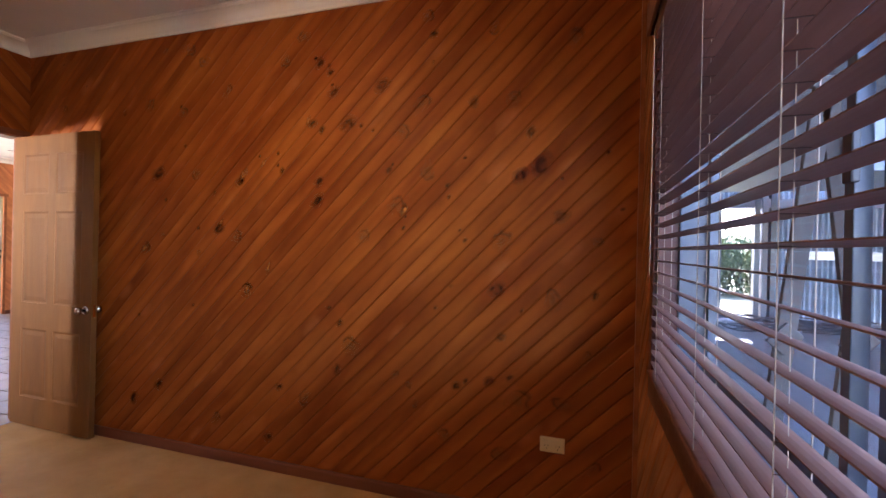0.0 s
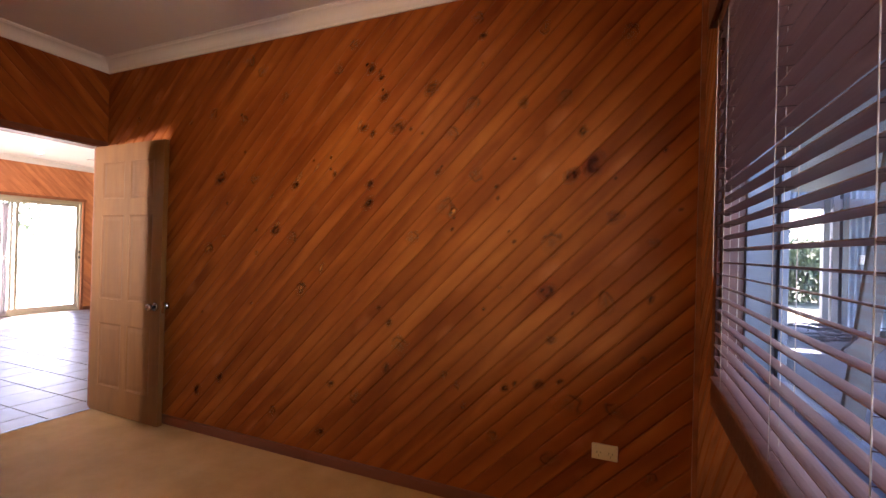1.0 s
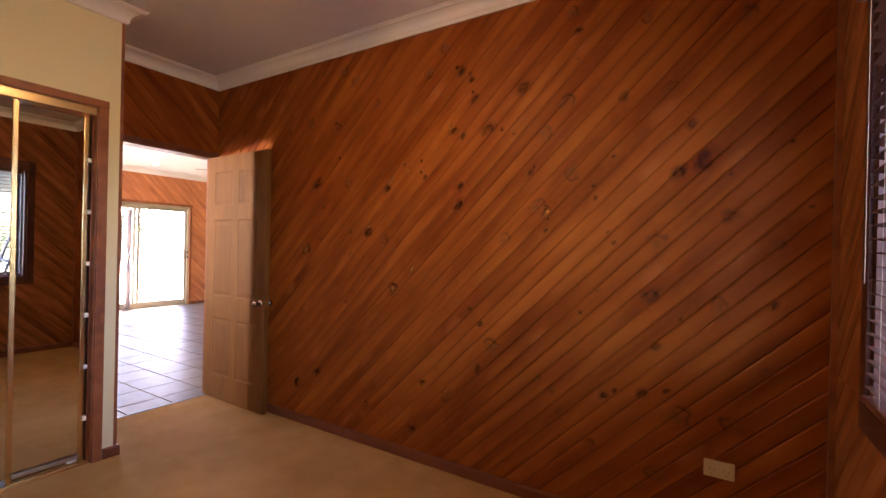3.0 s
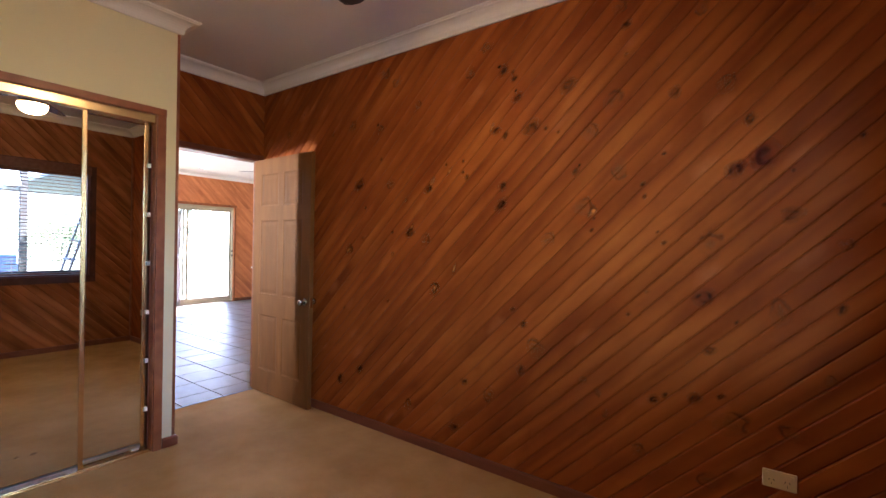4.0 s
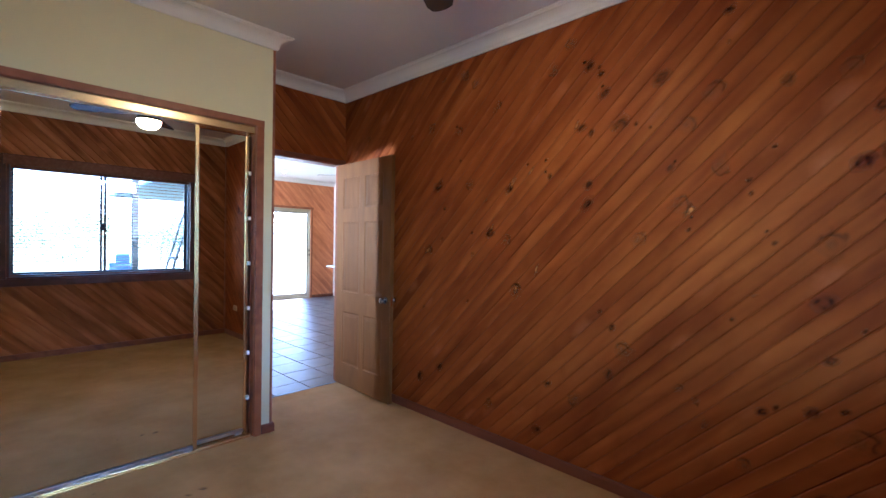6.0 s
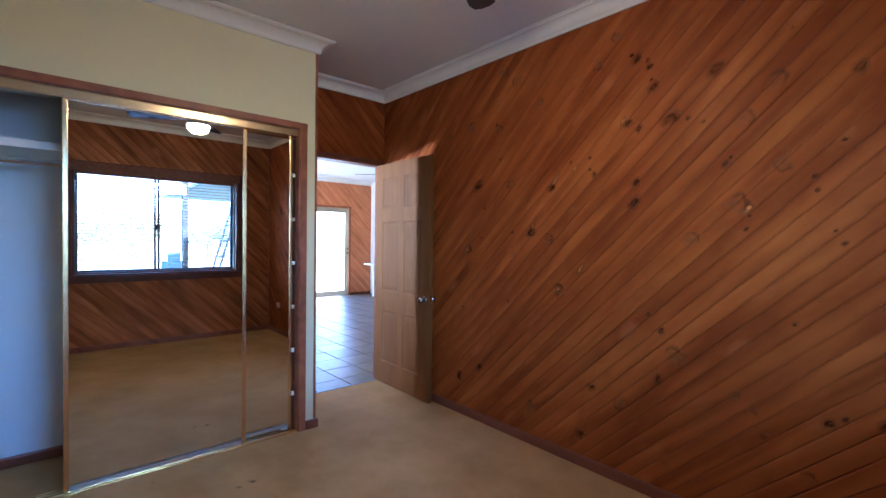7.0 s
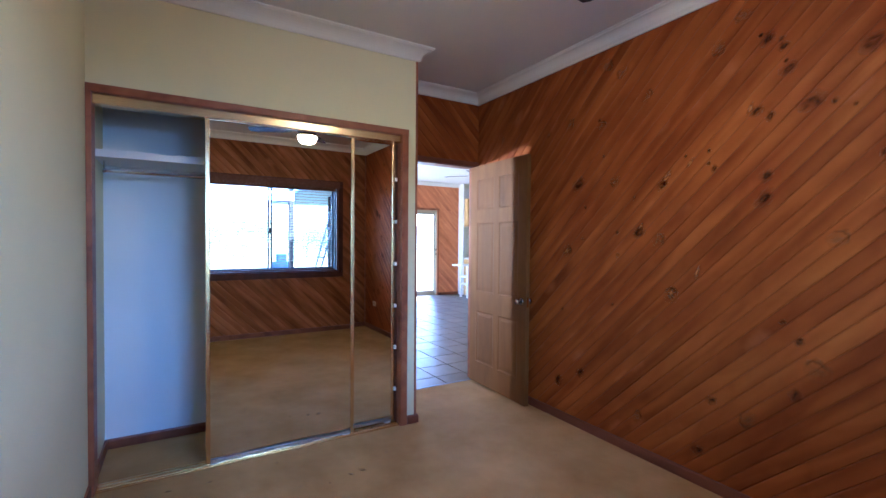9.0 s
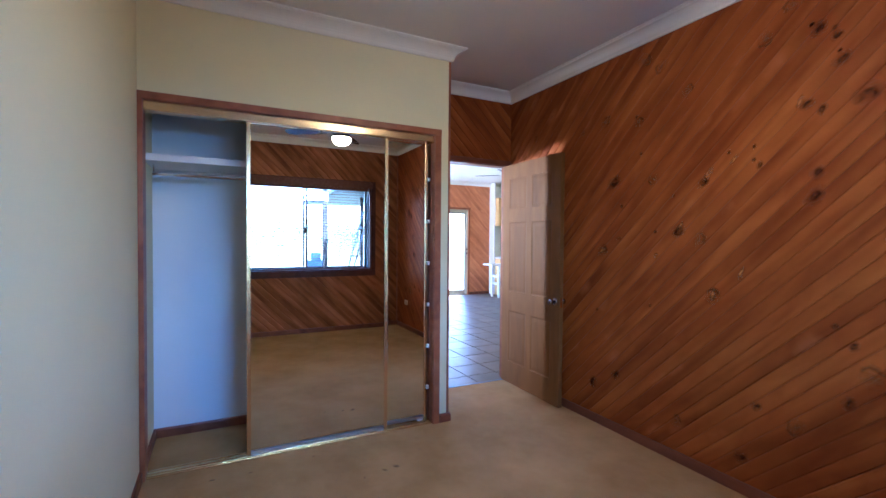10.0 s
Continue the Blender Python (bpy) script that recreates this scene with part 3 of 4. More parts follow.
def venetian_blind():
    x, y0, y1 = EAST - 0.010, 0.185, 1.885
    b = empty("venetian_blind", (x, (y0 + y1) / 2, 0.902), "dark cedar venetian blind lowered over the window with open slats", "blind")
    inv = Matrix.Translation(b.location).inverted()

    def put(name, bm, mat, label=""):
        ob = part(name, bm, mat, b, label)
        ob.matrix_parent_inverse = inv
        return ob
    put("headrail", boxes(((x - 0.022, y0, 2.050), (x + 0.026, y1, 2.095)), bevel=0.003), SLATWOOD)
    put("pelmet", boxes(((EAST - 0.052, 0.13, 2.085), (EAST - 0.040, 1.94, 2.185)), ((EAST - 0.040, 0.13, 2.085), (EAST - 0.016, 0.14, 2.185)),
                        ((EAST - 0.040, 1.93, 2.085), (EAST - 0.016, 1.94, 2.185)), bevel=0.002), SLATWOOD)
    put("bottom_rail", boxes(((x - 0.025, y0, 0.902), (x + 0.025, y1, 0.918)), bevel=0.005), SLATWOOD)
    pitch, first = 0.0386, 0.941
    count = 29
    bm = bmesh.new()
    # a thin, slightly crowned slat
    prof = [(-0.0165, 0.0), (-0.009, 0.0011), (0.0, 0.0015), (0.009, 0.0011), (0.0165, 0.0)]
    top = [(p, q + 0.002) for p, q in prof]
    ring = prof + top[::-1]
    half = (y1 - y0) / 2
    ends = [[bm.verts.new((s * half, p, q)) for p, q in ring] for s in (-1, 1)]
    n = len(ring)
    for j in range(n):
        bm.faces.new((ends[0][j], ends[0][(j + 1) % n], ends[1][(j + 1) % n], ends[1][j]))
    bm.faces.new(ends[0][::-1])
    bm.faces.new(ends[1])
    bmesh.ops.recalc_face_normals(bm, faces=bm.faces)
    slat = part("slat", bm, SLATWOOD, b)
    rnd = random.Random(4)
    for k in range(count):
        ob = slat if k == 0 else slat.copy()
        if k:
            scene.collection.objects.link(ob)
        ob.parent, ob.matrix_parent_inverse = b, inv
        ob.matrix_basis = pose(x, (y0 + y1) / 2 + rnd.uniform(-0.002, 0.002), first + k * pitch, 0, 0, 90) @ pose(0, 0, 0, rnd.uniform(-1.0, 1.0) + 8.5, 0, 0)
    rung, base = None, None
    for yl in (1.73, 1.23, 0.842, 0.45, 0.24):
        bm = bmesh.new()
        for dx in (-0.019, 0.019):
            add_box(bm, (x + dx - 0.0007, yl - 0.0008, 0.91), (x + dx + 0.0007, yl + 0.0008, 2.05))
        put("ladder_cord", bm, CORD)
        for k in range(count):
            z = first + k * pitch - 0.0012
            if rung is None:
                rung = put("rung", boxes(((x - 0.019, yl - 0.0008, z - 0.0006), (x + 0.019, yl + 0.0008, z + 0.0004))), CORD_D)
                base = (yl, z)
            else:
                ob = rung.copy()
                scene.collection.objects.link(ob)
                ob.parent, ob.matrix_parent_inverse = b, inv
                ob.matrix_basis = pose(0, yl - base[0], z - base[1])
        put("lift_cord", rod(bmesh.new(), (x, yl + 0.012, 0.91), (x, yl + 0.012, 2.05), 0.0007, sides=6), CORD)
    put("pull_cord", rod(bmesh.new(), (x - 0.024, 1.87, 1.242), (x - 0.024, 1.87, 2.08), 0.0014, sides=6), CORD)


venetian_blind()

# ---- bedroom door ----
def six_panel_door():
    """A leaf with raised panels, hinged at the local origin, lying along +x with its seen face towards -y."""
    W, Hh, T = 0.82, 2.03, 0.036
    d = empty("panel_door", (0, 0, 0), "open six-panel timber bedroom door standing near the pine wall", "door")
    bm = bmesh.new()
    cols = [(0.105, 0.375), (0.445, 0.715)]
    rows = [(0.20, 0.68), (0.86, 1.50), (1.62, 1.90)]
    xs = [0.0] + [v for c in cols for v in c] + [W]
    zs = [0.0] + [v for r in rows for v in r] + [Hh]
    for i in range(5):
        for j in range(7):
            if not (i in (1, 3) and j in (1, 3, 5)):
                add_box(bm, (xs[i], 0, zs[j]), (xs[i + 1], T, zs[j + 1]))
    bmesh.ops.remove_doubles(bm, verts=bm.verts, dist=1e-5)
    part("leaf", bm, DOORWOOD, d)
    for c in cols:
        for r in rows:
            bm = bmesh.new()
            for f in (0, 1):
                s, yb = (1, 0.0042) if f == 0 else (-1, T - 0.0042)
                o = [(c[0], r[0]), (c[1], r[0]), (c[1], r[1]), (c[0], r[1])]
                g = 0.014
                i1 = [(c[0] + g, r[0] + g), (c[1] - g, r[0] + g), (c[1] - g, r[1] - g), (c[0] + g, r[1] - g)]
                g = 0.045
                i2 = [(c[0] + g, r[0] + g), (c[1] - g, r[0] + g), (c[1] - g, r[1] - g), (c[0] + g, r[1] - g)]
                l0 = [bm.verts.new((p, 0.001 if f == 0 else T - 0.001, q)) for p, q in o]
                l1 = [bm.verts.new((p, yb, q)) for p, q in i1]
                l2 = [bm.verts.new((p, yb - s * 0.0028, q)) for p, q in i2]
                for a, b in ((l0, l1), (l1, l2)):
                    for k in range(4):
                        bm.faces.new((a[k], a[(k + 1) % 4], b[(k + 1) % 4], b[k]))
                bm.faces.new(l2)
            bmesh.ops.recalc_face_normals(bm, faces=bm.faces)
            part("panel", bm, DOORWOOD, d)
    for side in (-1, 1):
        y = 0 if side < 0 else T
        spin = Matrix.Translation((W - 0.055, y, 0.843)) @ pose(0, 0, 0, 90 if side < 0 else -90, 0, 0)
        bm = lathe([(0.031, 0.0), (0.030, 0.004), (0.022, 0.009), (0.012, 0.010)], 20)
        bm.transform(spin)
        h = part("door_knob", bm, DARKCHROME, d, "round chrome door knob", smooth=True)
        bm = lathe([(0.011, 0.008), (0.011, 0.024), (0.021, 0.032), (0.0255, 0.044), (0.023, 0.055), (0.012, 0.060), (0.0005, 0.061)], 20)
        bm.transform(spin)
        part("grip", bm, DARKCHROME, h, smooth=True)
    for z in (0.2, 1.0, 1.82):
        part("hinge", rod(bmesh.new(), (-0.004, T - 0.002, z - 0.045), (-0.004, T - 0.002, z + 0.045), 0.006), ALU, d)
    part("latch_plate", boxes(((W - 0.0005, 0.010, 0.80), (W + 0.0008, T - 0.010, 0.88))), GOLD, d)
    d.matrix_world = pose(-3.428, 2.312, 0.012, 0, 0, -1.2)


six_panel_door()

# ---- wardrobe: tracks, mirror doors, shelf, rail ----
def wardrobe():
    y0, y1, h = OPEN
    tr = tagged(part("wardrobe_track", boxes(((ROBE - 0.08, y0, h - 0.052), (ROBE - 0.012, y1, h - 0.002)), ((ROBE - 0.011, y0, h - 0.050), (ROBE - 0.004, y1, h - 0.002)),
                                            ((ROBE - 0.004, y0, h - 0.050), (ROBE + 0.0, y1, h - 0.040)), bevel=0.002), GOLD), "gold anodised top track of the wardrobe doors", "track")
    bm = boxes(((ROBE - 0.085, y0, 0), (ROBE - 0.006, y1, 0.006)))
    for dx in (-0.082, -0.055, -0.045, -0.014):
        add_box(bm, (ROBE + dx, y0, 0.006), (ROBE + dx + 0.004, y1, 0.016))
    tagged(part("wardrobe_floor_track", bm, GOLD), "gold anodised floor track with two grooves", "track")

    def door(a, b, x, lift):
        d = empty("mirror_door", (x, (a + b) / 2, lift), "sliding mirror door with slim gold frame", "mirror door", "mirror doors of the wardrobe")
        inv = Matrix.Translation(d.location).inverted()
        z0, z1, s = lift, h - 0.03, 0.024

        def put(name, bm, mat, label=""):
            o = part(name, bm, mat, d, label)
            o.matrix_parent_inverse = inv
            return o
        put("mirror", boxes(((x - 0.005, a + s - 0.004, z0 + 0.03), (x + 0.003, b - s + 0.004, z1 - 0.02))), MIRROR, "clear mirror")
        for ya, yb in ((a, a + s), (b - s, b)):
            bm = boxes(((x - 0.012, ya, z0), (x + 0.010, yb, z1)), bevel=0.003)
            put("stile", bm, GOLD, "gold anodised stile")
        put("top_rail", boxes(((x - 0.011, a + s, z1 - 0.024), (x + 0.009, b - s, z1)), bevel=0.002), GOLD)
        put("bottom_rail", boxes(((x - 0.011, a + s, z0), (x + 0.009, b - s, z0 + 0.022)), bevel=0.002), ALU, "bright aluminium bottom rail")
        for yw in (a + 0.05, b - 0.05):
            put("roller", boxes(((x - 0.006, yw - 0.022, 0.008), (x + 0.006, yw + 0.022, lift + 0.004)), bevel=0.003), PLASTIC)
    door(0.036, 0.938, ROBE - 0.030, 0.018)
    door(0.340, 1.258, ROBE - 0.066, 0.026)
    # buffers on the closing jamb, over a dark strip that paints its shade
    rail = tagged(part("jamb_channel", boxes(((ROBE - 0.085, y1 - 0.006, 0.01), (ROBE - 0.050, y1 - 0.0005, h - 0.06))), TRIM), "dark strip painting the shade at the wardrobe jamb", "channel")
    for k in range(6):
        z = 0.258 + 0.3055 * k
        part("buffer", boxes(((ROBE - 0.075, y1 - 0.026, z - 0.013), (ROBE - 0.045, y1 - 0.006, z + 0.013)), bevel=0.003), PLASTIC, rail, "white plastic buffer")
    # shelf and hanging rail inside
    tagged(part("wardrobe_shelf", boxes(((DOORW + 0.036, SOUTH + 0.001, 1.800), (ROBE - 0.20, BULK - 0.091, 1.842)), bevel=0.002), WHITE), "white painted shelf high in the wardrobe", "shelf")
    r = tagged(part("hanging_rail", rod(bmesh.new(), (-3.15, SOUTH + 0.03, 1.742), (-3.15, BULK - 0.10, 1.742), 0.0125, sides=14), CHROME), "chrome hanging rail under the shelf", "rail")
    for y in (SOUTH + 0.035, 0.45):
        bm = rod(bmesh.new(), (-3.15, y, 1.742), (-3.15, y, 1.799), 0.005)
        add_box(bm, (-3.166, y - 0.008, 1.727), (-3.134, y + 0.008, 1.745), 0.003)
        part("bracket", bm, CHROME, r)


wardrobe()

# ---- ceiling fan with light ----
def fan(name, at, turn, lit, blade_mat, label, r=0.60, drop=0.0):
    f = empty(name, at, label, "ceiling fan")
    z = at[2]
    part("canopy", lathe([(0.065, 0.0), (0.065, -0.03), (0.04, -0.055), (0.018, -0.06)]), BLACK if lit else WHITEGLOSS, f, smooth=True)
    part("downrod", lathe([(0.013, -0.05), (0.013, -0.15 - drop)], 12), BLACK if lit else WHITEGLOSS, f)
    part("motor", lathe([(0.02, -0.12 - drop), (0.09, -0.14 - drop), (0.115, -0.17 - drop), (0.115, -0.215 - drop), (0.085, -0.24 - drop), (0.06, -0.245 - drop)]), BLACK if lit else WHITEGLOSS, f, smooth=True)
    for k in range(4):
        bm = bmesh.new()
        outline = [(0.17, -0.045), (0.30, -0.058), (r - 0.06, -0.066), (r - 0.015, -0.05), (r, -0.02), (r, 0.02), (r - 0.015, 0.05), (r - 0.06, 0.066), (0.30, 0.058), (0.17, 0.045)]
        lo = [bm.verts.new((p, q, -0.003)) for p, q in outline]
        hi = [bm.verts.new((p, q, 0.003)) for p, q in outline]
        bm.faces.new(lo[::-1])
        bm.faces.new(hi)
        n = len(outline)
        for j in range(n):
            bm.faces.new((lo[j], lo[(j + 1) % n], hi[(j + 1) % n], hi[j]))
        bl = part("blade", bm, blade_mat, f)
        m = pose(0, 0, -0.205 - drop, 0, 0, turn + 90 * k) @ pose(0, 0, 0, -11, 0, 0)
        bl.matrix_local = m
        bm = boxes(((0.09, -0.018, -0.006), (0.22, 0.018, -0.002)), bevel=0.001)
        br = part("blade_arm", bm, BLACK if lit else WHITEGLOSS, f)
        br.matrix_local = m
    if lit:
        part("lamp_ring", lathe([(0.075, -0.245 - drop), (0.10, -0.26 - drop), (0.10, -0.275 - drop)]), GOLD, f, "brass lamp ring", smooth=True)
        part("lamp_bowl", lathe([(0.098, -0.275 - drop), (0.096, -0.295 - drop), (0.08, -0.325 - drop), (0.05, -0.345 - drop), (0.015, -0.352 - drop)]), LAMP, f, "lit frosted glass bowl", smooth=True)
    return f


fan("ceiling_fan", (-1.05, 1.05, CEILING), 119.0, True, BLADE, "dark four-blade ceiling fan with a lit glass bowl", 0.60, 0.05)

# ---- power outlet ----
def outlet():
    o = empty("power_outlet", (0.340, NORTH, 0.395), "cream double power outlet on the pine wall", "outlet")
    inv = Matrix.Translation(o.location).inverted()
    p = part("plate", boxes(((0.283, NORTH - 0.010, 0.359), (0.397, NORTH + 0.001, 0.430)), bevel=0.004), CREAMPLASTIC, o)
    p.matrix_parent_inverse = inv
    for k in (-1, 1):
        s = part("rocker_switch", boxes(((0.340 + k * 0.041 - 0.006, NORTH - 0.014, 0.407), (0.340 + k * 0.041 + 0.006, NORTH - 0.009, 0.422)), bevel=0.002), CREAMPLASTIC, o)
        s.matrix_parent_inverse = inv
        bm = bmesh.new()
        for dx, dz, tilt in ((-0.008, 0.006, 25), (0.008, 0.006, -25), (0, -0.009, 0)):
            add_box(bm, (-0.0012, -0.0006, -0.0042), (0.0012, 0.0006, 0.0042), m=pose(0.340 + k * 0.026 + dx, NORTH - 0.0102, 0.386 + dz, 0, tilt, 0))
        s = part("socket", bm, BLACK, o)
        s.matrix_parent_inverse = inv


outlet()

# ---- living room beyond the doorway ----
LX0, LX1, LY0, LY1 = FAR, DOORW - 0.12, -2.6, 8.2
SL = (2.5, 5.29, 2.06)                        # sliding door in the far wall: y0, y1, height
structure("floor_living", boxes(((LX0 - 0.12, LY0, -0.15), (DOORW - 0.02, LY1, -0.009))), GROUT, "grout bed of the tiled floor")
structure("ceiling_living", boxes(((LX0 - 0.12, LY0, CEILING), (LX1, LY1, CEILING + 0.12))), WHITE, "white painted living room ceiling")
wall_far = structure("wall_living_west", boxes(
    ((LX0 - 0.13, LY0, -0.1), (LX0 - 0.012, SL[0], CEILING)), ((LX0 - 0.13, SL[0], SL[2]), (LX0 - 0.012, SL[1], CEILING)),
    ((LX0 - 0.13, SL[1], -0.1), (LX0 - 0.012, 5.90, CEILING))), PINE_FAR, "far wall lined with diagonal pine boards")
structure("wall_kitchen_west", boxes(((LX0 - 0.13, 5.931, -0.1), (LX0, LY1, CEILING)), ((LX0 - 0.13, 5.90, -0.1), (LX0 + 0.22, 5.931, CEILING))), WHITE, "white painted kitchen wall")
# unseen wall, with a gap made for the added south door
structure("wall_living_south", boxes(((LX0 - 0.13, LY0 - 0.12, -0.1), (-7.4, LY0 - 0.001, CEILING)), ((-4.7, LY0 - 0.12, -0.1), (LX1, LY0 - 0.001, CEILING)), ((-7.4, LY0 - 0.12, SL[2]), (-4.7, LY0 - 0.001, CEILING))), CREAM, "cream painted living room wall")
structure("wall_living_north", boxes(((LX0 - 0.13, LY1, 0), (LX1 + 0.12, LY1 + 0.12, CEILING))), CREAM, "cream painted kitchen wall")
structure("wall_living_east", boxes(((LX1, LY0 - 0.12, 0), (LX1 + 0.12, SOUTH - 0.12, CEILING)), ((LX1, NORTH + 0.13, 0), (LX1 + 0.12, LY1, CEILING))), CREAM, "cream painted living room wall")
structure("cornice_living", sweep([(LX0, 8.2), (LX0, LY0), (LX1, LY0)], COVE), CORNICE_M, "white coved cornice of the living room")
structure("baseboard_living", sweep([(LX0, 5.90), (LX0, SL[1] + 0.05)], SKIRT), TRIM, "dark timber skirting of the far wall")


def sliding_door(y0, y1, h, meets, move=None):
    x0, x1 = FAR - 0.10, FAR - 0.02
    d = empty("door_sliding", (FAR - 0.06, (y0 + y1) / 2, 0), "cream aluminium sliding glass door to the garden", "sliding door", kind="structure")
    inv = Matrix.Translation(d.location).inverted()

    def put(name, bm, mat, label=""):
        ob = part(name, bm, mat, d, label)
        ob.matrix_parent_inverse = inv
        return ob
    put("door_frame", boxes(((x0, y0, h - 0.05), (x1, y1, h)), ((x0, y0, 0), (x1, y1, 0.03)), ((x0, y0, 0.03), (x1, y0 + 0.03, h - 0.05)), ((x0, y1 - 0.03, 0.03), (x1, y1, h - 0.05)), bevel=0.004), ALU_CREAM)
    for a, b, xs in ((y0 + 0.03, meets[0] + 0.03, x0 + 0.012), (meets[0] - 0.03, meets[1] + 0.05, x0 + 0.045), (meets[1] - 0.05, y1 - 0.03, x0 + 0.012)):
        put("sash", boxes(((xs, a, 0.03), (xs + 0.028, b, 0.12)), ((xs, a, h - 0.11), (xs + 0.028, b, h - 0.05)), ((xs, a, 0.12), (xs + 0.028, a + 0.038, h - 0.11)), ((xs, b - 0.038, 0.12), (xs + 0.028, b, h - 0.11)), bevel=0.003), ALU_CREAM)
        g = put("pane", boxes(((xs + 0.012, a + 0.034, 0.115), (xs + 0.016, b - 0.034, h - 0.105))), GLASS)
        g.visible_shadow = False
    put("handle", boxes(((x1 - 0.03, y1 - 0.095, 0.95), (x1 - 0.005, y1 - 0.065, 1.15)), bevel=0.006), ALU_CREAM)
    for z in (0.98, 1.08):
        put("lock", boxes(((x1 - 0.004, y1 - 0.04, z), (x1 + 0.012, y1 - 0.015, z + 0.05)), bevel=0.003), BLACK)
    put("architrave", boxes(((FAR, y0 - 0.06, h), (FAR + 0.016, y1 + 0.06, h + 0.05)), ((FAR, y1 + 0.002, 0), (FAR + 0.016, y1 + 0.04, h)), bevel=0.003), ARCHWOOD)
    if move:
        d.matrix_world = move @ Matrix.Translation(d.location)


sliding_door(*SL, (3.4, 4.3))
# this second door is unseen, added to let light in from the south
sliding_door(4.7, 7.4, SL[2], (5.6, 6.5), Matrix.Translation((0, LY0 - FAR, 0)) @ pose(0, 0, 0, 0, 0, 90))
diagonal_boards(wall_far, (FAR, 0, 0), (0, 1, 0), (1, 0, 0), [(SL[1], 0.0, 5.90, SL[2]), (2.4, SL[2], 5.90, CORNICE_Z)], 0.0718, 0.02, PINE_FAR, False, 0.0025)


def curtain(y, width, folds, label):
    c = empty("curtain", (FAR + 0.06, y, 1.9), label, "curtain")
    inv = Matrix.Translation(c.location).inverted()
    bm = bmesh.new()
    cols, rows = 40, 16
    grid = []
    for j in range(rows + 1):
        z = 0.04 + 1.88 * j / rows
        waist = 1 - 0.55 * math.exp(-((z - 1.0) / 0.22) ** 2)
        grid.append([bm.verts.new((FAR + 0.06 + 0.03 * math.sin(2 * math.pi * folds * i / cols) * waist, y + (i / cols - 0.5) * width * waist, z)) for i in range(cols + 1)])
    for j in range(rows):
        for i in range(cols):
            bm.faces.new((grid[j][i], grid[j][i + 1], grid[j + 1][i + 1], grid[j + 1][i]))
    bmesh.ops.solidify(bm, geom=bm.faces[:], thickness=0.003)
    cl = part("cloth", bm, CURTAIN, c, smooth=True)
    cl.matrix_parent_inverse = inv
    t = part("tieback", boxes(((FAR + 0.015, y - width * 0.26, 0.96), (FAR + 0.105, y + width * 0.26, 1.04)), bevel=0.02), CURTAIN, c, "cream cloth tieback")
    t.matrix_parent_inverse = inv


curtain(4.13, 0.10, 3, "pale cream curtain drawn aside and tied back")
fan("ceiling_fan_living", (-6.6, 4.60, CEILING), 222.0, False, GREYPAINT, "grey-bladed white living room ceiling fan", 0.62)

for p in ((-8.45, 4.24), (-6.6, 2.6)):
    dl = empty("downlight", (p[0], p[1], CEILING), "small recessed lit downlight in the living room ceiling", "downlight", "downlights in the living room")
    part("rim", lathe([(0.05, -0.001), (0.05, -0.008), (0.036, -0.008), (0.036, -0.002)]), WHITEGLOSS, dl)
    part("lens", lathe([(0.034, -0.002), (0.034, -0.005), (0.01, -0.006)]), DOWNLIGHT, dl, "lit lens")


def kitchen():
    t = empty("kitchen_table", (-8.55, 5.95, 0), "white kitchen side table with open rungs", "table")
    inv = Matrix.Translation(t.location).inverted()

    def put(name, bm, mat, up, iv, label=""):
        ob = part(name, bm, mat, up, label)
        ob.matrix_parent_inverse = iv
        return ob
    put("tabletop", boxes(((-8.745, 5.41, 0.745), (-8.36, 6.6, 0.777)), bevel=0.006), WHITEGLOSS, t, inv)
    for x in (-8.72, -8.44):
        for y in (5.615, 6.52):
            put("leg", boxes(((x, y, 0.0), (x + 0.045, y + 0.045, 0.745)), bevel=0.004), WHITEGLOSS, t, inv)
    for z in (0.29, 0.47):
        for x in (-8.715, -8.435):
            put("rung", boxes(((x, 5.66, z), (x + 0.035, 6.52, z + 0.04)), bevel=0.004), WHITEGLOSS, t, inv)
        for y in (5.62, 6.525):
            put("rung", boxes(((-8.675, y, z), (-8.44, y + 0.035, z + 0.04)), bevel=0.004), WHITEGLOSS, t, inv)
    for nm, y, z0, z1, dep in (("wall_cabinet", 5.932, 1.68, 2.36, 0.34), ("base_cabinet", 5.932, 0.0, 0.875, 0.42)):
        for k in range(3):
            yy = y + 0.6 * k
            c = empty(nm, (FAR, yy, z0), "honey-coloured timber kitchen cabinet", "cabinet", "kitchen cabinets")
            iv = Matrix.Translation(c.location).inverted()
            put("body", boxes(((FAR + 0.001, yy + 0.001, z0), (FAR + dep, yy + 0.599, z1))), CABINET, c, iv)
            dr = put("door", boxes(((FAR + dep, yy + 0.004, z0 + 0.004), (FAR + 0.018 + dep, yy + 0.596, z1 - 0.004)), bevel=0.004), CABINET, c, iv)
            hd = part("handle", boxes(((FAR + 0.018 + dep, yy + 0.52, (z0 + z1) / 2 - 0.05), (FAR + 0.038 + dep, yy + 0.535, (z0 + z1) / 2 + 0.05)), bevel=0.004), CHROME, dr)
    tagged(part("worktop", boxes(((FAR + 0.001, 5.932, 0.876), (FAR + 0.47, 7.71, 0.915)), bevel=0.006), WHITEGLOSS), "pale kitchen worktop on the cabinets", "worktop")


kitchen()

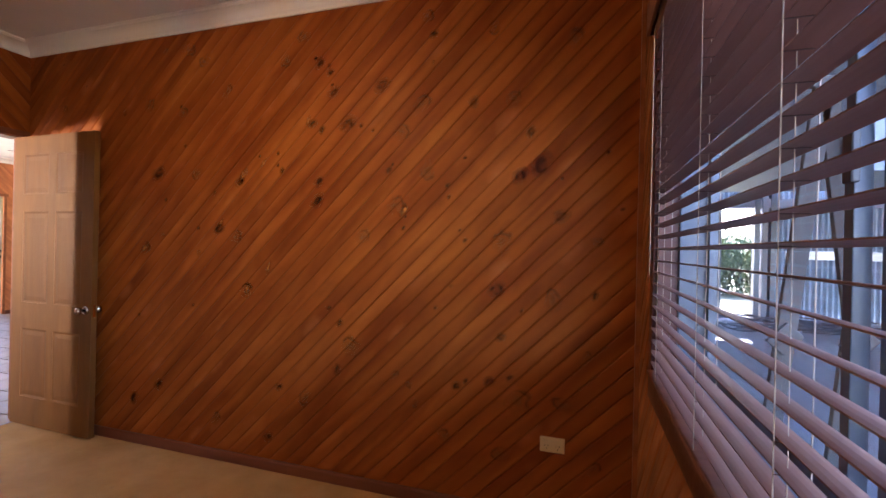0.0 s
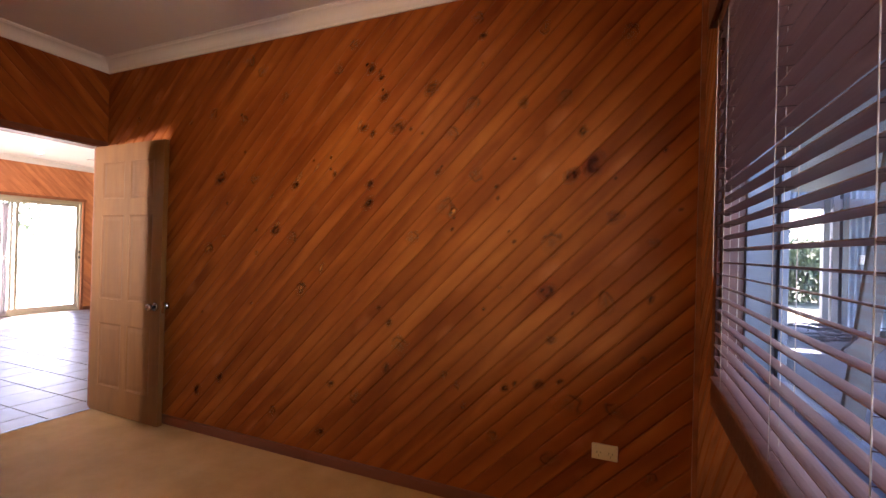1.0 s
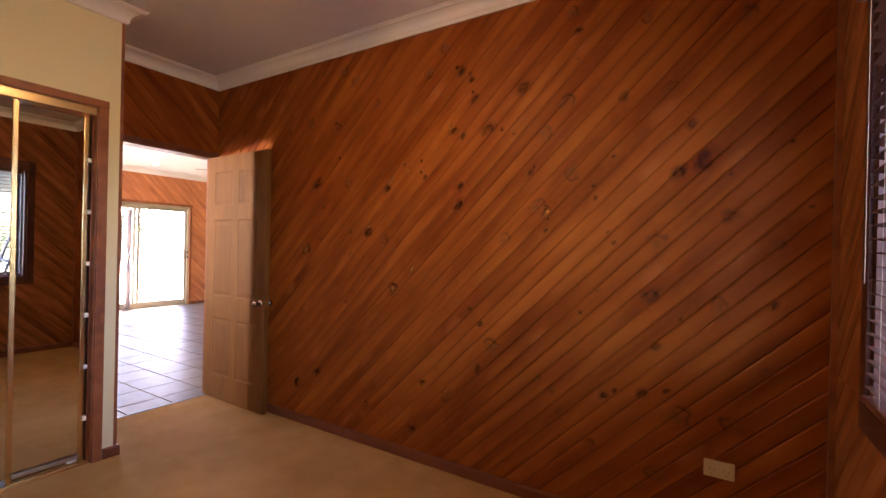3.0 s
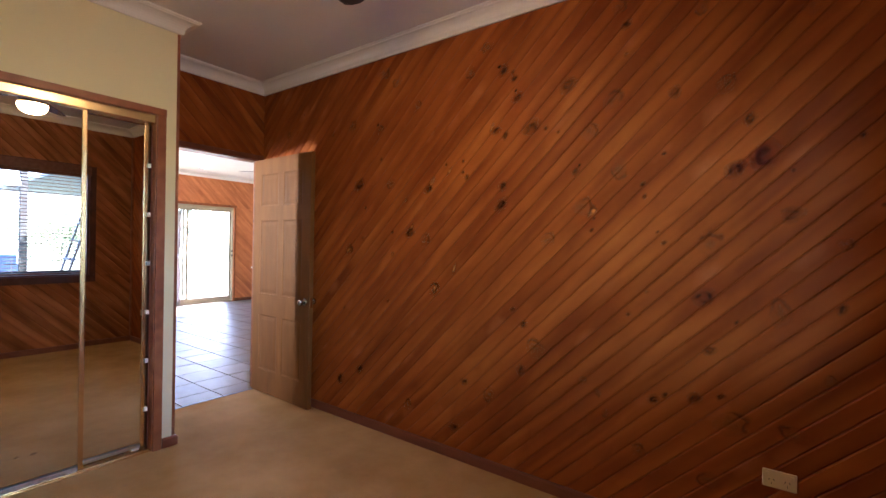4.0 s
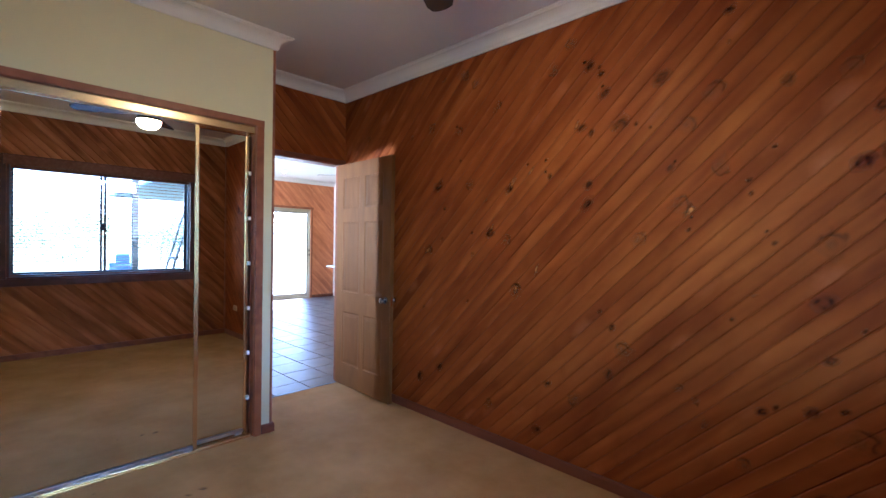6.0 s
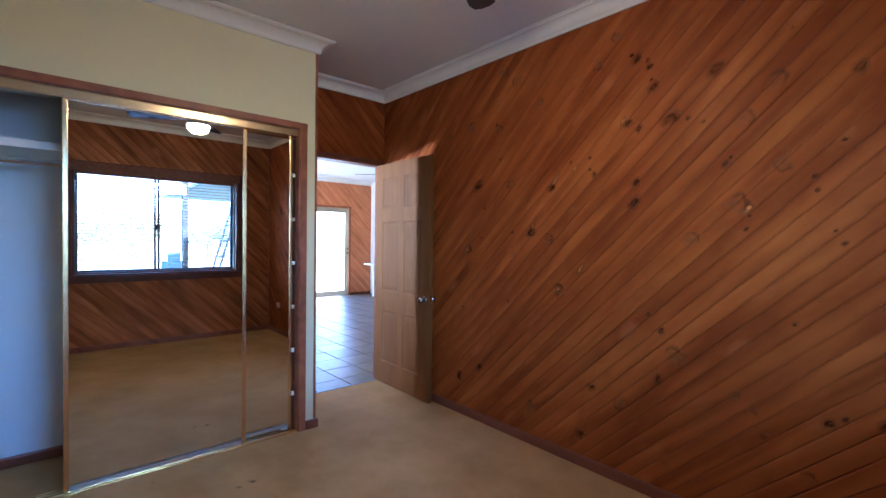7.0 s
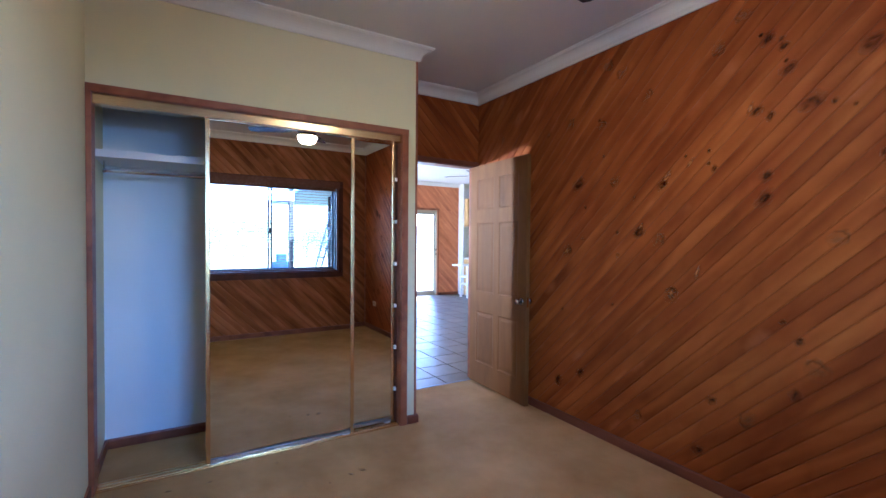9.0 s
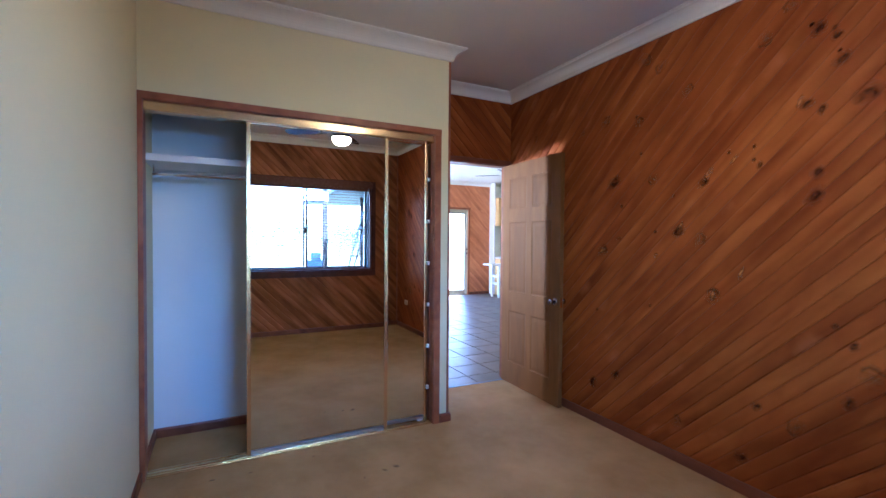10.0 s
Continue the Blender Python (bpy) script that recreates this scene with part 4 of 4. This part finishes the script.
# ---- outside: ground, patio, shed, garden ----
structure("ground", boxes(((-400, -400, -0.60), (400, 400, -0.16))), GRASS, "dry sunlit lawn reaching to the horizon")
structure("patio", boxes(((EAST + 0.14, -4.0, -0.155), (6.5, 12.4, -0.10))), SHADECONC, "concrete patio slab beside the house, darkened for veranda shade")
# unseen pale ground, added to bounce sunlight into the south door
structure("driveway", boxes(((-40, -60, -0.158), (2.0, -3.4, -0.12))), PALECONC, "unseen pale slab south of the house, added to bounce light")
# unseen; overhang past the north wall is added to keep sun off the patio
structure("roof", boxes(((LX0 - 0.6, LY0 - 0.6, 2.95), (EAST + 0.45, LY1 + 2.6, 3.05))), STEEL_D, "flat metal roof over the house, run north to shade the patio")
# widened eastward out of view, to shade the patio and the shed
structure("veranda_roof", boxes(((EAST + 0.45, 2.9, 2.72), (13.0, 11.6, 2.80))), STEEL, "flat veranda roof over the patio")


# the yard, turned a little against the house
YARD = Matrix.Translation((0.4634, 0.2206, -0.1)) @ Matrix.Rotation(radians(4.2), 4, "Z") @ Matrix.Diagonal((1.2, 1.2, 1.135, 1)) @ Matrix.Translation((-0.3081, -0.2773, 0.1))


def corrugated(name, x0, x1, y, z0, z1, mat, label):
    bm = bmesh.new()
    n = int((x1 - x0) / 0.0115)
    lo, hi = [], []
    for i in range(n + 1):
        x = x0 + (x1 - x0) * i / n
        d = 0.022 * math.sin(2 * math.pi * x / 0.092)
        lo.append(bm.verts.new((x, y + d, z0)))
        hi.append(bm.verts.new((x, y + d, z1)))
    for i in range(n):
        bm.faces.new((lo[i], lo[i + 1], hi[i + 1], hi[i]))
    bmesh.ops.solidify(bm, geom=bm.faces[:], thickness=0.004)
    return part(name, bm, mat)


def shed():
    s = empty("garden_shed", (5.5, 9.9, -0.1), "pale corrugated steel shed wall with an open bay", "shed")
    inv = Matrix.Translation(s.location).inverted()
    # sheets and beam run on out of view to x -3, blocking sun
    for nm, x0, x1, z0, z1 in (("sheet", -3.0, 4.2, 2.2, 3.4), ("sheet", 4.2, 9.5, -0.1, 3.4), ("sheet", -3.0, 3.0, -0.1, 2.2)):
        ob = corrugated(nm, x0, x1, 9.9, z0, z1, STEEL, "")
        ob.parent, ob.matrix_parent_inverse = s, inv
    for x, mat in ((3.06, STEEL_D), (3.42, STEEL_D), (4.06, BRONZE), (4.19, STEEL_D), (4.33, BRONZE)):
        ob = part("post", boxes(((x, 9.72, -0.1), (x + 0.09, 9.84, 2.75)), bevel=0.004), mat, s)
        ob.matrix_parent_inverse = inv
    ob = part("beam", boxes(((-3.0, 9.74, 2.1), (9.5, 9.86, 2.28)), bevel=0.004), STEEL_D, s)
    ob.matrix_parent_inverse = inv
    ob = part("rail", boxes(((4.62, 9.80, 1.09), (7.6, 9.86, 1.26)), bevel=0.004), WHITEGLOSS, s, "white rail")
    ob.matrix_parent_inverse = inv
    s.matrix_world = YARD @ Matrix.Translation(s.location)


shed()
# added out of view to keep sun from the bay off the patio
structure("shed_roof", boxes(((-2.0, 9.96, 3.40), (9.5, 12.35, 3.46))), STEEL_D, "unseen flat roof behind the shed bay, added to block sun").matrix_world = YARD

for x, y in ((3.46, 1.835), (8.55, 4.1)):
    tagged(part("veranda_post", boxes(((x, y - 0.045, -0.1), (x + 0.09, y + 0.045, 2.71)), bevel=0.004), GREYWOOD), "weathered timber veranda post", "post", "veranda posts")


def stand():
    s = empty("timber_stand", (1.6, 2.9, -0.1), "weathered timber A-frame stand on the patio", "stand")
    inv = Matrix.Translation(s.location).inverted()

    def put(name, bm, mat, label=""):
        ob = part(name, bm, mat, s, label)
        ob.matrix_parent_inverse = inv
        return ob

    def beam(name, a, b, w, t, mat=GREYWOOD, label=""):
        a, b = Vector(a), Vector(b)
        d = b - a
        ob = put(name, boxes(((-d.length / 2, -w / 2, -t / 2), (d.length / 2, w / 2, t / 2)), bevel=0.006), mat, label)
        ob.matrix_basis = Matrix.Translation((a + b) / 2) @ d.to_track_quat("X", "Z").to_matrix().to_4x4()
        return ob
    beam("leg", (1.335, 2.9, -0.1), (1.59, 2.9, 2.17), 0.04, 0.085)
    beam("leg", (1.742, 2.9, 0.93), (1.60, 2.9, 2.17), 0.04, 0.085)
    beam("leg", (1.645, 2.94, -0.1), (1.745, 2.94, 0.95), 0.04, 0.075)
    beam("top_bar", (1.50, 2.9, 2.19), (1.68, 2.9, 2.19), 0.05, 0.05)
    for x, z in ((1.437, 0.90), (1.742, 0.90)):
        beam("bracket", (x - 0.045, 2.875, z - 0.05), (x + 0.045, 2.875, z + 0.05), 0.03, 0.10, BLACK, "black strap bracket")
    bm = bmesh.new()
    n = 28
    for k in range(n):
        a0, a1 = 2 * math.pi * k / n, 2 * math.pi * (k + 1) / n
        rod(bm, (1.709 + 0.036 * math.cos(a0), 2.86, 1.856 + 0.115 * math.sin(a0)), (1.709 + 0.036 * math.cos(a1), 2.86, 1.856 + 0.115 * math.sin(a1)), 0.017, sides=8)
    put("ring", bm, BLACK, "black rubber ring")
    put("board", boxes(((1.752, 2.87, 1.735), (1.83, 2.89, 1.99)), bevel=0.003), STEEL, "pale blue board")
    put("board_edge", boxes(((1.828, 2.865, 1.735), (1.842, 2.895, 1.99)), bevel=0.003), BLACK, "dark edge strip")


stand()


def patio_chair():
    c = empty("patio_chair", (1.5, 1.25, -0.1), "outdoor chair with blue cushions on the patio", "chair")
    inv = Matrix.Translation(c.location).inverted()
    for x in (1.28, 1.72):
        for y in (1.02, 1.48):
            ob = part("leg", rod(bmesh.new(), (x, y, -0.1), (x, y, 0.62), 0.016), ALU, c)
            ob.matrix_parent_inverse = inv
    for nm, a, b in (("seat", (1.26, 1.0, 0.36), (1.74, 1.5, 0.44)), ("backrest", (1.68, 1.04, 0.46), (1.76, 1.46, 0.86)), ("headrest", (1.67, 1.14, 0.84), (1.76, 1.36, 1.02))):
        ob = part(nm, boxes((a, b), bevel=0.03), CUSHION, c)
        ob.matrix_parent_inverse = inv
    c.matrix_world = Matrix.Translation((2.6, 0.55, 0)) @ Matrix.Translation(c.location)


patio_chair()


def step_ladder():
    s = empty("step_ladder", (2.5, 2.4, -0.1), "dark metal step ladder standing open on the patio", "ladder")
    inv = Matrix.Translation(s.location).inverted()

    def put(name, bm, mat):
        part(name, bm, mat, s).matrix_parent_inverse = inv
    for dx in (-0.19, 0.19):
        for y0, y1 in ((1.86, 2.40), (2.98, 2.44)):
            d = Vector((0, y1 - y0, 1.95))
            m = Matrix.Translation((2.5 + dx * (1.0 if y0 < y1 else 0.9), (y0 + y1) / 2, 0.875)) @ d.to_track_quat("Z", "X").to_matrix().to_4x4()
            put("rail", add_box(bmesh.new(), (-0.012, -0.02, -d.length / 2), (0.012, 0.02, d.length / 2), 0.003, m), STEEL_D)
    for k in range(6):
        z = 0.2 + 0.27 * k
        y = 1.86 + 0.54 * (z + 0.1) / 1.95
        put("tread", boxes(((2.33, y - 0.04, z - 0.012), (2.67, y + 0.04, z + 0.012)), bevel=0.003), STEEL_D)
    put("top_cap", boxes(((2.29, 2.36, 1.85), (2.71, 2.48, 1.88)), bevel=0.006), BLACK)


step_ladder()

# hoses heaped on the patio
bm = bmesh.new()
_r = random.Random(8)
for k in range(26):
    cx_, cy_, rr, zz = _r.uniform(3.0, 5.6), _r.uniform(7.9, 9.2), _r.uniform(0.25, 0.7), _r.uniform(-0.085, 0.02)
    a0 = _r.uniform(0, 6.28)
    pts = [(cx_ + rr * math.cos(a0 + 0.5 * i), cy_ + 0.6 * rr * math.sin(a0 + 0.5 * i), zz + 0.03 * math.sin(i)) for i in range(10)]
    for p, q in zip(pts, pts[1:]):
        rod(bm, p, q, 0.014, sides=5)
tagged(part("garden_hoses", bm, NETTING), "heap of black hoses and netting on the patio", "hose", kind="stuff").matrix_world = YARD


def tree(name, at, height, spread, seed, leaves, label, low=0.35, leaf=1.0):
    rnd = random.Random(seed)
    t = empty(name, at, label, "tree")
    bm = bmesh.new()
    top = height * 0.62
    rod(bm, (0, 0, -0.1), (0.1, 0.05, top), 0.05 * height / 3, 0.025 * height / 3, 8)
    tips = []
    for k in range(9):
        z = top * rnd.uniform(0.45, 1.0)
        a, l = rnd.uniform(0, 6.28), spread * rnd.uniform(0.45, 0.9)
        e = (l * math.cos(a), l * math.sin(a), z + l * rnd.uniform(0.3, 0.9))
        rod(bm, (0.1 * z / top, 0.05 * z / top, z), e, 0.02 * height / 3, 0.006, 6)
        tips.append(Vector(e))
    part("trunk", bm, BARK, t)
    verts, faces = [], []
    for k in range(leaves):
        if rnd.random() < 0.7:
            c = rnd.choice(tips) + Vector([rnd.gauss(0, spread * 0.25) for _ in range(3)])
        else:
            a, rr = rnd.uniform(0, 6.28), spread * math.sqrt(rnd.random())
            c = Vector((rr * math.cos(a), rr * math.sin(a), height * rnd.uniform(low, 1.0)))
        q = Euler([rnd.uniform(0, 6.28) for _ in range(3)]).to_matrix()
        s = rnd.uniform(0.05, 0.12) * height / 4 * leaf
        n = len(verts)
        verts += [tuple(c + q @ Vector(p)) for p in ((-s, 0, 0), (0, -s * 0.5, 0.02), (s, 0, 0), (0, s * 0.5, 0.02))]
        faces.append((n, n + 1, n + 2, n + 3))
    me = bpy.data.meshes.new("crown")
    me.from_pydata(verts, [], faces)
    me.materials.append(LEAF)
    cr = new("crown", me)
    cr.parent = t
    return t


for k, (x, y, h, s) in enumerate(((25.0, -3.5, 5.0, 2.4), (22.0, 0.8, 1.7, 1.5), (27.0, 3.6, 2.2, 1.9), (24.5, 7.2, 1.9, 1.7), (30.0, 10.2, 2.3, 2.2))):
    tree("garden_tree", (x, y, -0.16), h, s, 20 + k, 1500, "leafy garden tree on the sunlit lawn east of the house", 0.05, 1.5)
for k, (x, y, h, s) in enumerate(((-34.0, 14.0, 5.0, 2.2), (-42.0, 9.0, 6.0, 2.6))):
    tree("garden_tree", (x, y, -0.16), h, s, 40 + k, 1500, "leafy tree on the lawn beyond the sliding door")
for k, (x, y) in enumerate(((4.0, 15.6), (5.0, 16.0), (6.0, 15.6), (7.1, 16.2), (8.3, 16.0))):
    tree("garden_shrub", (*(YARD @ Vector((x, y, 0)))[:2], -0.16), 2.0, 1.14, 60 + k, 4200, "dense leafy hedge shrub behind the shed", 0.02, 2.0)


def hills():
    bm = bmesh.new()
    n = 72
    lo, hi = [], []
    for i in range(n):
        a = 2 * math.pi * i / n
        h = 14 + 9 * noise.noise((3 * math.cos(a), 3 * math.sin(a), 1.3)) + 5 * noise.noise((9 * math.cos(a), 9 * math.sin(a), 4.3))
        lo.append(bm.verts.new((300 * math.cos(a), 300 * math.sin(a), -0.3)))
        hi.append(bm.verts.new((330 * math.cos(a), 330 * math.sin(a), h)))
    for i in range(n):
        bm.faces.new((lo[i], lo[(i + 1) % n], hi[(i + 1) % n], hi[i]))
    structure("backdrop_hills", bm, GRASS, "low wooded hills on the horizon")


hills()

# ---- lining boards, knots and tiles ----
diagonal_boards(wall_north, (0, NORTH, 0), (1, 0, 0), (0, -1, 0), [(DOORW, 0.0, EAST, CORNICE_Z + 0.02)], 0.0718, 0.722, PINE)
diagonal_boards(wall_east, (EAST, 0, 0), (0, 1, 0), (-1, 0, 0), [
    (SOUTH, 0.0, NORTH, WIN[1] - 0.02), (SOUTH, WIN[3] + 0.02, NORTH, CORNICE_Z + 0.02), (SOUTH, WIN[1] - 0.02, WIN[0] - 0.02, WIN[3] + 0.02), (WIN[2] + 0.02, WIN[1] - 0.02, NORTH, WIN[3] + 0.02)], 0.0718, 0.05, PINE_EAST, False, 0.0072)
diagonal_boards(wall_west, (DOORW, 0, 0), (0, 1, 0), (1, 0, 0), [(BULK, DOOR[2] + 0.03, NORTH, CORNICE_Z + 0.02)], 0.0718, 0.09, PINE, False)

# knots of the north wall: place along it, height, half width in millimetres
DARK_KNOTS = [
    (-0.97, 1.68, 26), (-0.98, 1.57, 36), (-0.82, 0.89, 18), (-1.21, 0.49, 23), (0.21, 1.89, 23), (0.26, 1.73, 49), (0.16, 1.68, 34),
    (0.36, 1.48, 33), (0.03, 0.66, 24), (0.13, 0.69, 15), (-0.14, 0.62, 22), (-0.09, 0.65, 13), (0.06, 1.12, 34), (0.52, 1.11, 19),
    (-0.08, 2.06, 25), (-0.30, 2.43, 21), (-0.91, 2.29, 20), (-0.89, 2.18, 29), (-0.98, 2.35, 27), (-2.17, 1.76, 43), (-0.80, 2.00, 41),
    (-0.59, 2.19, 37), (-1.67, 1.41, 36), (-2.34, 0.29, 32), (-0.83, 0.63, 25), (-0.54, 1.73, 18), (-2.13, 0.40, 31), (-1.02, 2.01, 26),
    (-1.52, 1.69, 25), (-0.96, 1.97, 19), (-1.22, 1.75, 17), (-1.28, 0.19, 27)]
SOFT_KNOTS = [
    (0.17, 0.58, 48), (0.33, 1.08, 40), (-0.75, 0.77, 44), (-0.34, 2.53, 27), (0.12, 2.06, 30), (-1.94, 2.54, 39), (-1.81, 2.45, 34),
    (-1.63, 2.25, 33), (-1.09, 2.51, 34), (-1.21, 2.39, 31), (-2.26, 2.21, 32), (-1.85, 1.75, 30), (-0.36, 2.07, 41), (-0.47, 1.93, 33),
    (-0.50, 1.54, 39), (-1.54, 1.36, 32), (0.41, 2.32, 37), (0.02, 2.42, 25), (0.08, 1.35, 48), (-0.32, 1.72, 38), (-1.45, 1.04, 35),
    (-1.66, 0.25, 29), (-1.03, 0.45, 36), (0.38, 0.59, 35), (0.09, 0.31, 32), (-0.20, 0.36, 25), (0.53, 0.31, 28), (-0.48, 0.64, 20),
    (-0.40, 0.60, 17), (-0.36, 0.50, 17), (0.49, 0.83, 17), (-1.97, 2.14, 27), (-0.69, 1.37, 34), (-2.27, 1.28, 34)]
PIN_KNOTS = [
    (-1.38, 1.84), (-1.25, 1.85), (-1.25, 1.78), (-1.83, 1.41), (-0.45, 1.42), (-0.44, 1.48), (-0.52, 1.76), (-0.71, 1.98), (-0.64, 1.95), (-0.90, 2.22),
    (-0.92, 2.33), (-1.01, 2.38), (-1.99, 2.18), (-1.95, 1.93), (-2.10, 1.59), (-2.31, 0.84), (-1.86, 0.93), (-0.89, 0.97), (-0.12, 1.78), (-0.21, 1.64),
    (-0.20, 1.58), (-0.14, 1.41), (-0.11, 1.36), (-0.26, 1.01), (0.18, 1.02), (0.36, 1.66)]
CURLS = [    # pale curled grain beside knots
    (-1.49, 1.74), (-1.35, 1.80), (-1.66, 1.44), (-1.30, 1.18), (-0.45, 1.51), (-2.27, 1.28), (-1.05, 2.03), (-1.45, 1.05), (-0.97, 1.57)]
_bm = bmesh.new()
bmesh.ops.create_circle(_bm, cap_ends=True, segments=20, radius=1.0)
_knot = bpy.data.meshes.new("knot")
_bm.to_mesh(_knot)
_bm.free()
_knot.materials.append(KNOT)
_stain = _knot.copy()
_stain.materials.clear()
_stain.materials.append(KNOT_SOFT)
_curl = _knot.copy()
_curl.materials.clear()
_curl.materials.append(CURL)
_r = random.Random(3)
KNOTS = [(a, z, mm, _knot) for a, z, mm in DARK_KNOTS] + [(a, z, mm, _stain) for a, z, mm in SOFT_KNOTS]
KNOTS += [(a, z, _r.uniform(8, 13), _knot) for a, z in PIN_KNOTS] + [(a, z, _r.uniform(20, 30), _curl) for a, z in CURLS]
for k in range(26):     # small ones scattered between
    a, z = _r.uniform(-3.3, 0.6), _r.uniform(0.1, 2.6)
    if all((a - p) ** 2 + (z - q) ** 2 > 0.02 for p, q, _, _ in KNOTS):
        KNOTS.append((a, z, _r.uniform(8, 22), _stain if _r.random() < 0.75 else _knot))
for a, z, mm, kind in KNOTS:
    ob = new("knot", kind)
    ob.parent = wall_north
    if kind is _knot:
        turn, long, wide = 45 + _r.uniform(-22, 22), 2.3, _r.uniform(1.5, 1.9)
    elif kind is _stain:
        turn, long, wide = 45 + _r.uniform(-60, 60) + 180 * (_r.random() < 0.3), 2.2, _r.uniform(1.4, 2.0)
    else:
        turn, long, wide = 50 + _r.uniform(-30, 30), 2.2, _r.uniform(0.7, 1.0)
    ob.matrix_local = pose(a, NORTH - 0.0007 - 0.0003 * _r.random(), z, 90, 0, 0) @ pose(0, 0, 0, 0, 0, turn) @ Matrix.Diagonal((mm * long * 1e-3, mm * wide * 1e-3, 1, 1))

_spot = _knot.copy()
_spot.materials.clear()
_spot.materials.append(SPOT)
for x, y, r in ((-2.645, -0.149, 0.018), (-2.639, 0.047, 0.014), (-2.334, 0.75, 0.022), (-2.344, 0.824, 0.026), (-2.679, 0.406, 0.012), (-2.30, 0.62, 0.010)):
    ob = new("stain", _spot)
    ob.parent = bpy.data.objects["floor_carpet"]
    ob.matrix_local = pose(x, y, 0.0012, 0, 0, _r.uniform(0, 180)) @ Matrix.Diagonal((r * 1.8, r, 1, 1))

floor_tiles = bpy.data.objects["floor_living"]
TS, GAP = 0.3325, 0.010
_bm = bmesh.new()
add_box(_bm, (-(TS - GAP) / 2, -(TS - GAP) / 2, -0.010), ((TS - GAP) / 2, (TS - GAP) / 2, 0.0), 0.0015)
_tile = bpy.data.meshes.new("tile")
_bm.to_mesh(_tile)
_bm.free()
_tile.materials.append(TILE)
rest = []
for i in range(-17, 1):
    for j in range(-14, 18):
        cx_, cy_ = -3.667 + TS * (i + 0.5), 2.07 + TS * (j + 0.5)
        if not (FAR < cx_ and cx_ + TS / 2 < DOORW - 0.01 + TS and LY0 < cy_ < LY1):
            continue
        near = abs(cy_ - (1.9 + (-3.4 - cx_) * 0.62)) < 1.45
        w = TS - GAP
        x1 = min(cx_ + w / 2, DOORW - 0.022)
        x0 = max(cx_ - w / 2, FAR + 0.002)
        if near and x1 == cx_ + w / 2 and x0 == cx_ - w / 2:
            ob = new("tile", _tile)
            ob.parent = floor_tiles
            ob.matrix_local = pose(cx_, cy_, _r.uniform(-0.0006, 0.0006), _r.uniform(-0.04, 0.04), _r.uniform(-0.04, 0.04), 0)
        elif near:
            ob = part("tile", boxes(((x0, cy_ - w / 2, -0.010), (x1, cy_ + w / 2, 0.0))), TILE, floor_tiles)
        else:
            rest.append(((x0, cy_ - w / 2, -0.010), (x1, cy_ + w / 2, 0.0)))
tagged(part("tiles_rest", boxes(*rest), TILE, floor_tiles), "grey slate-look floor tiles", kind="stuff")
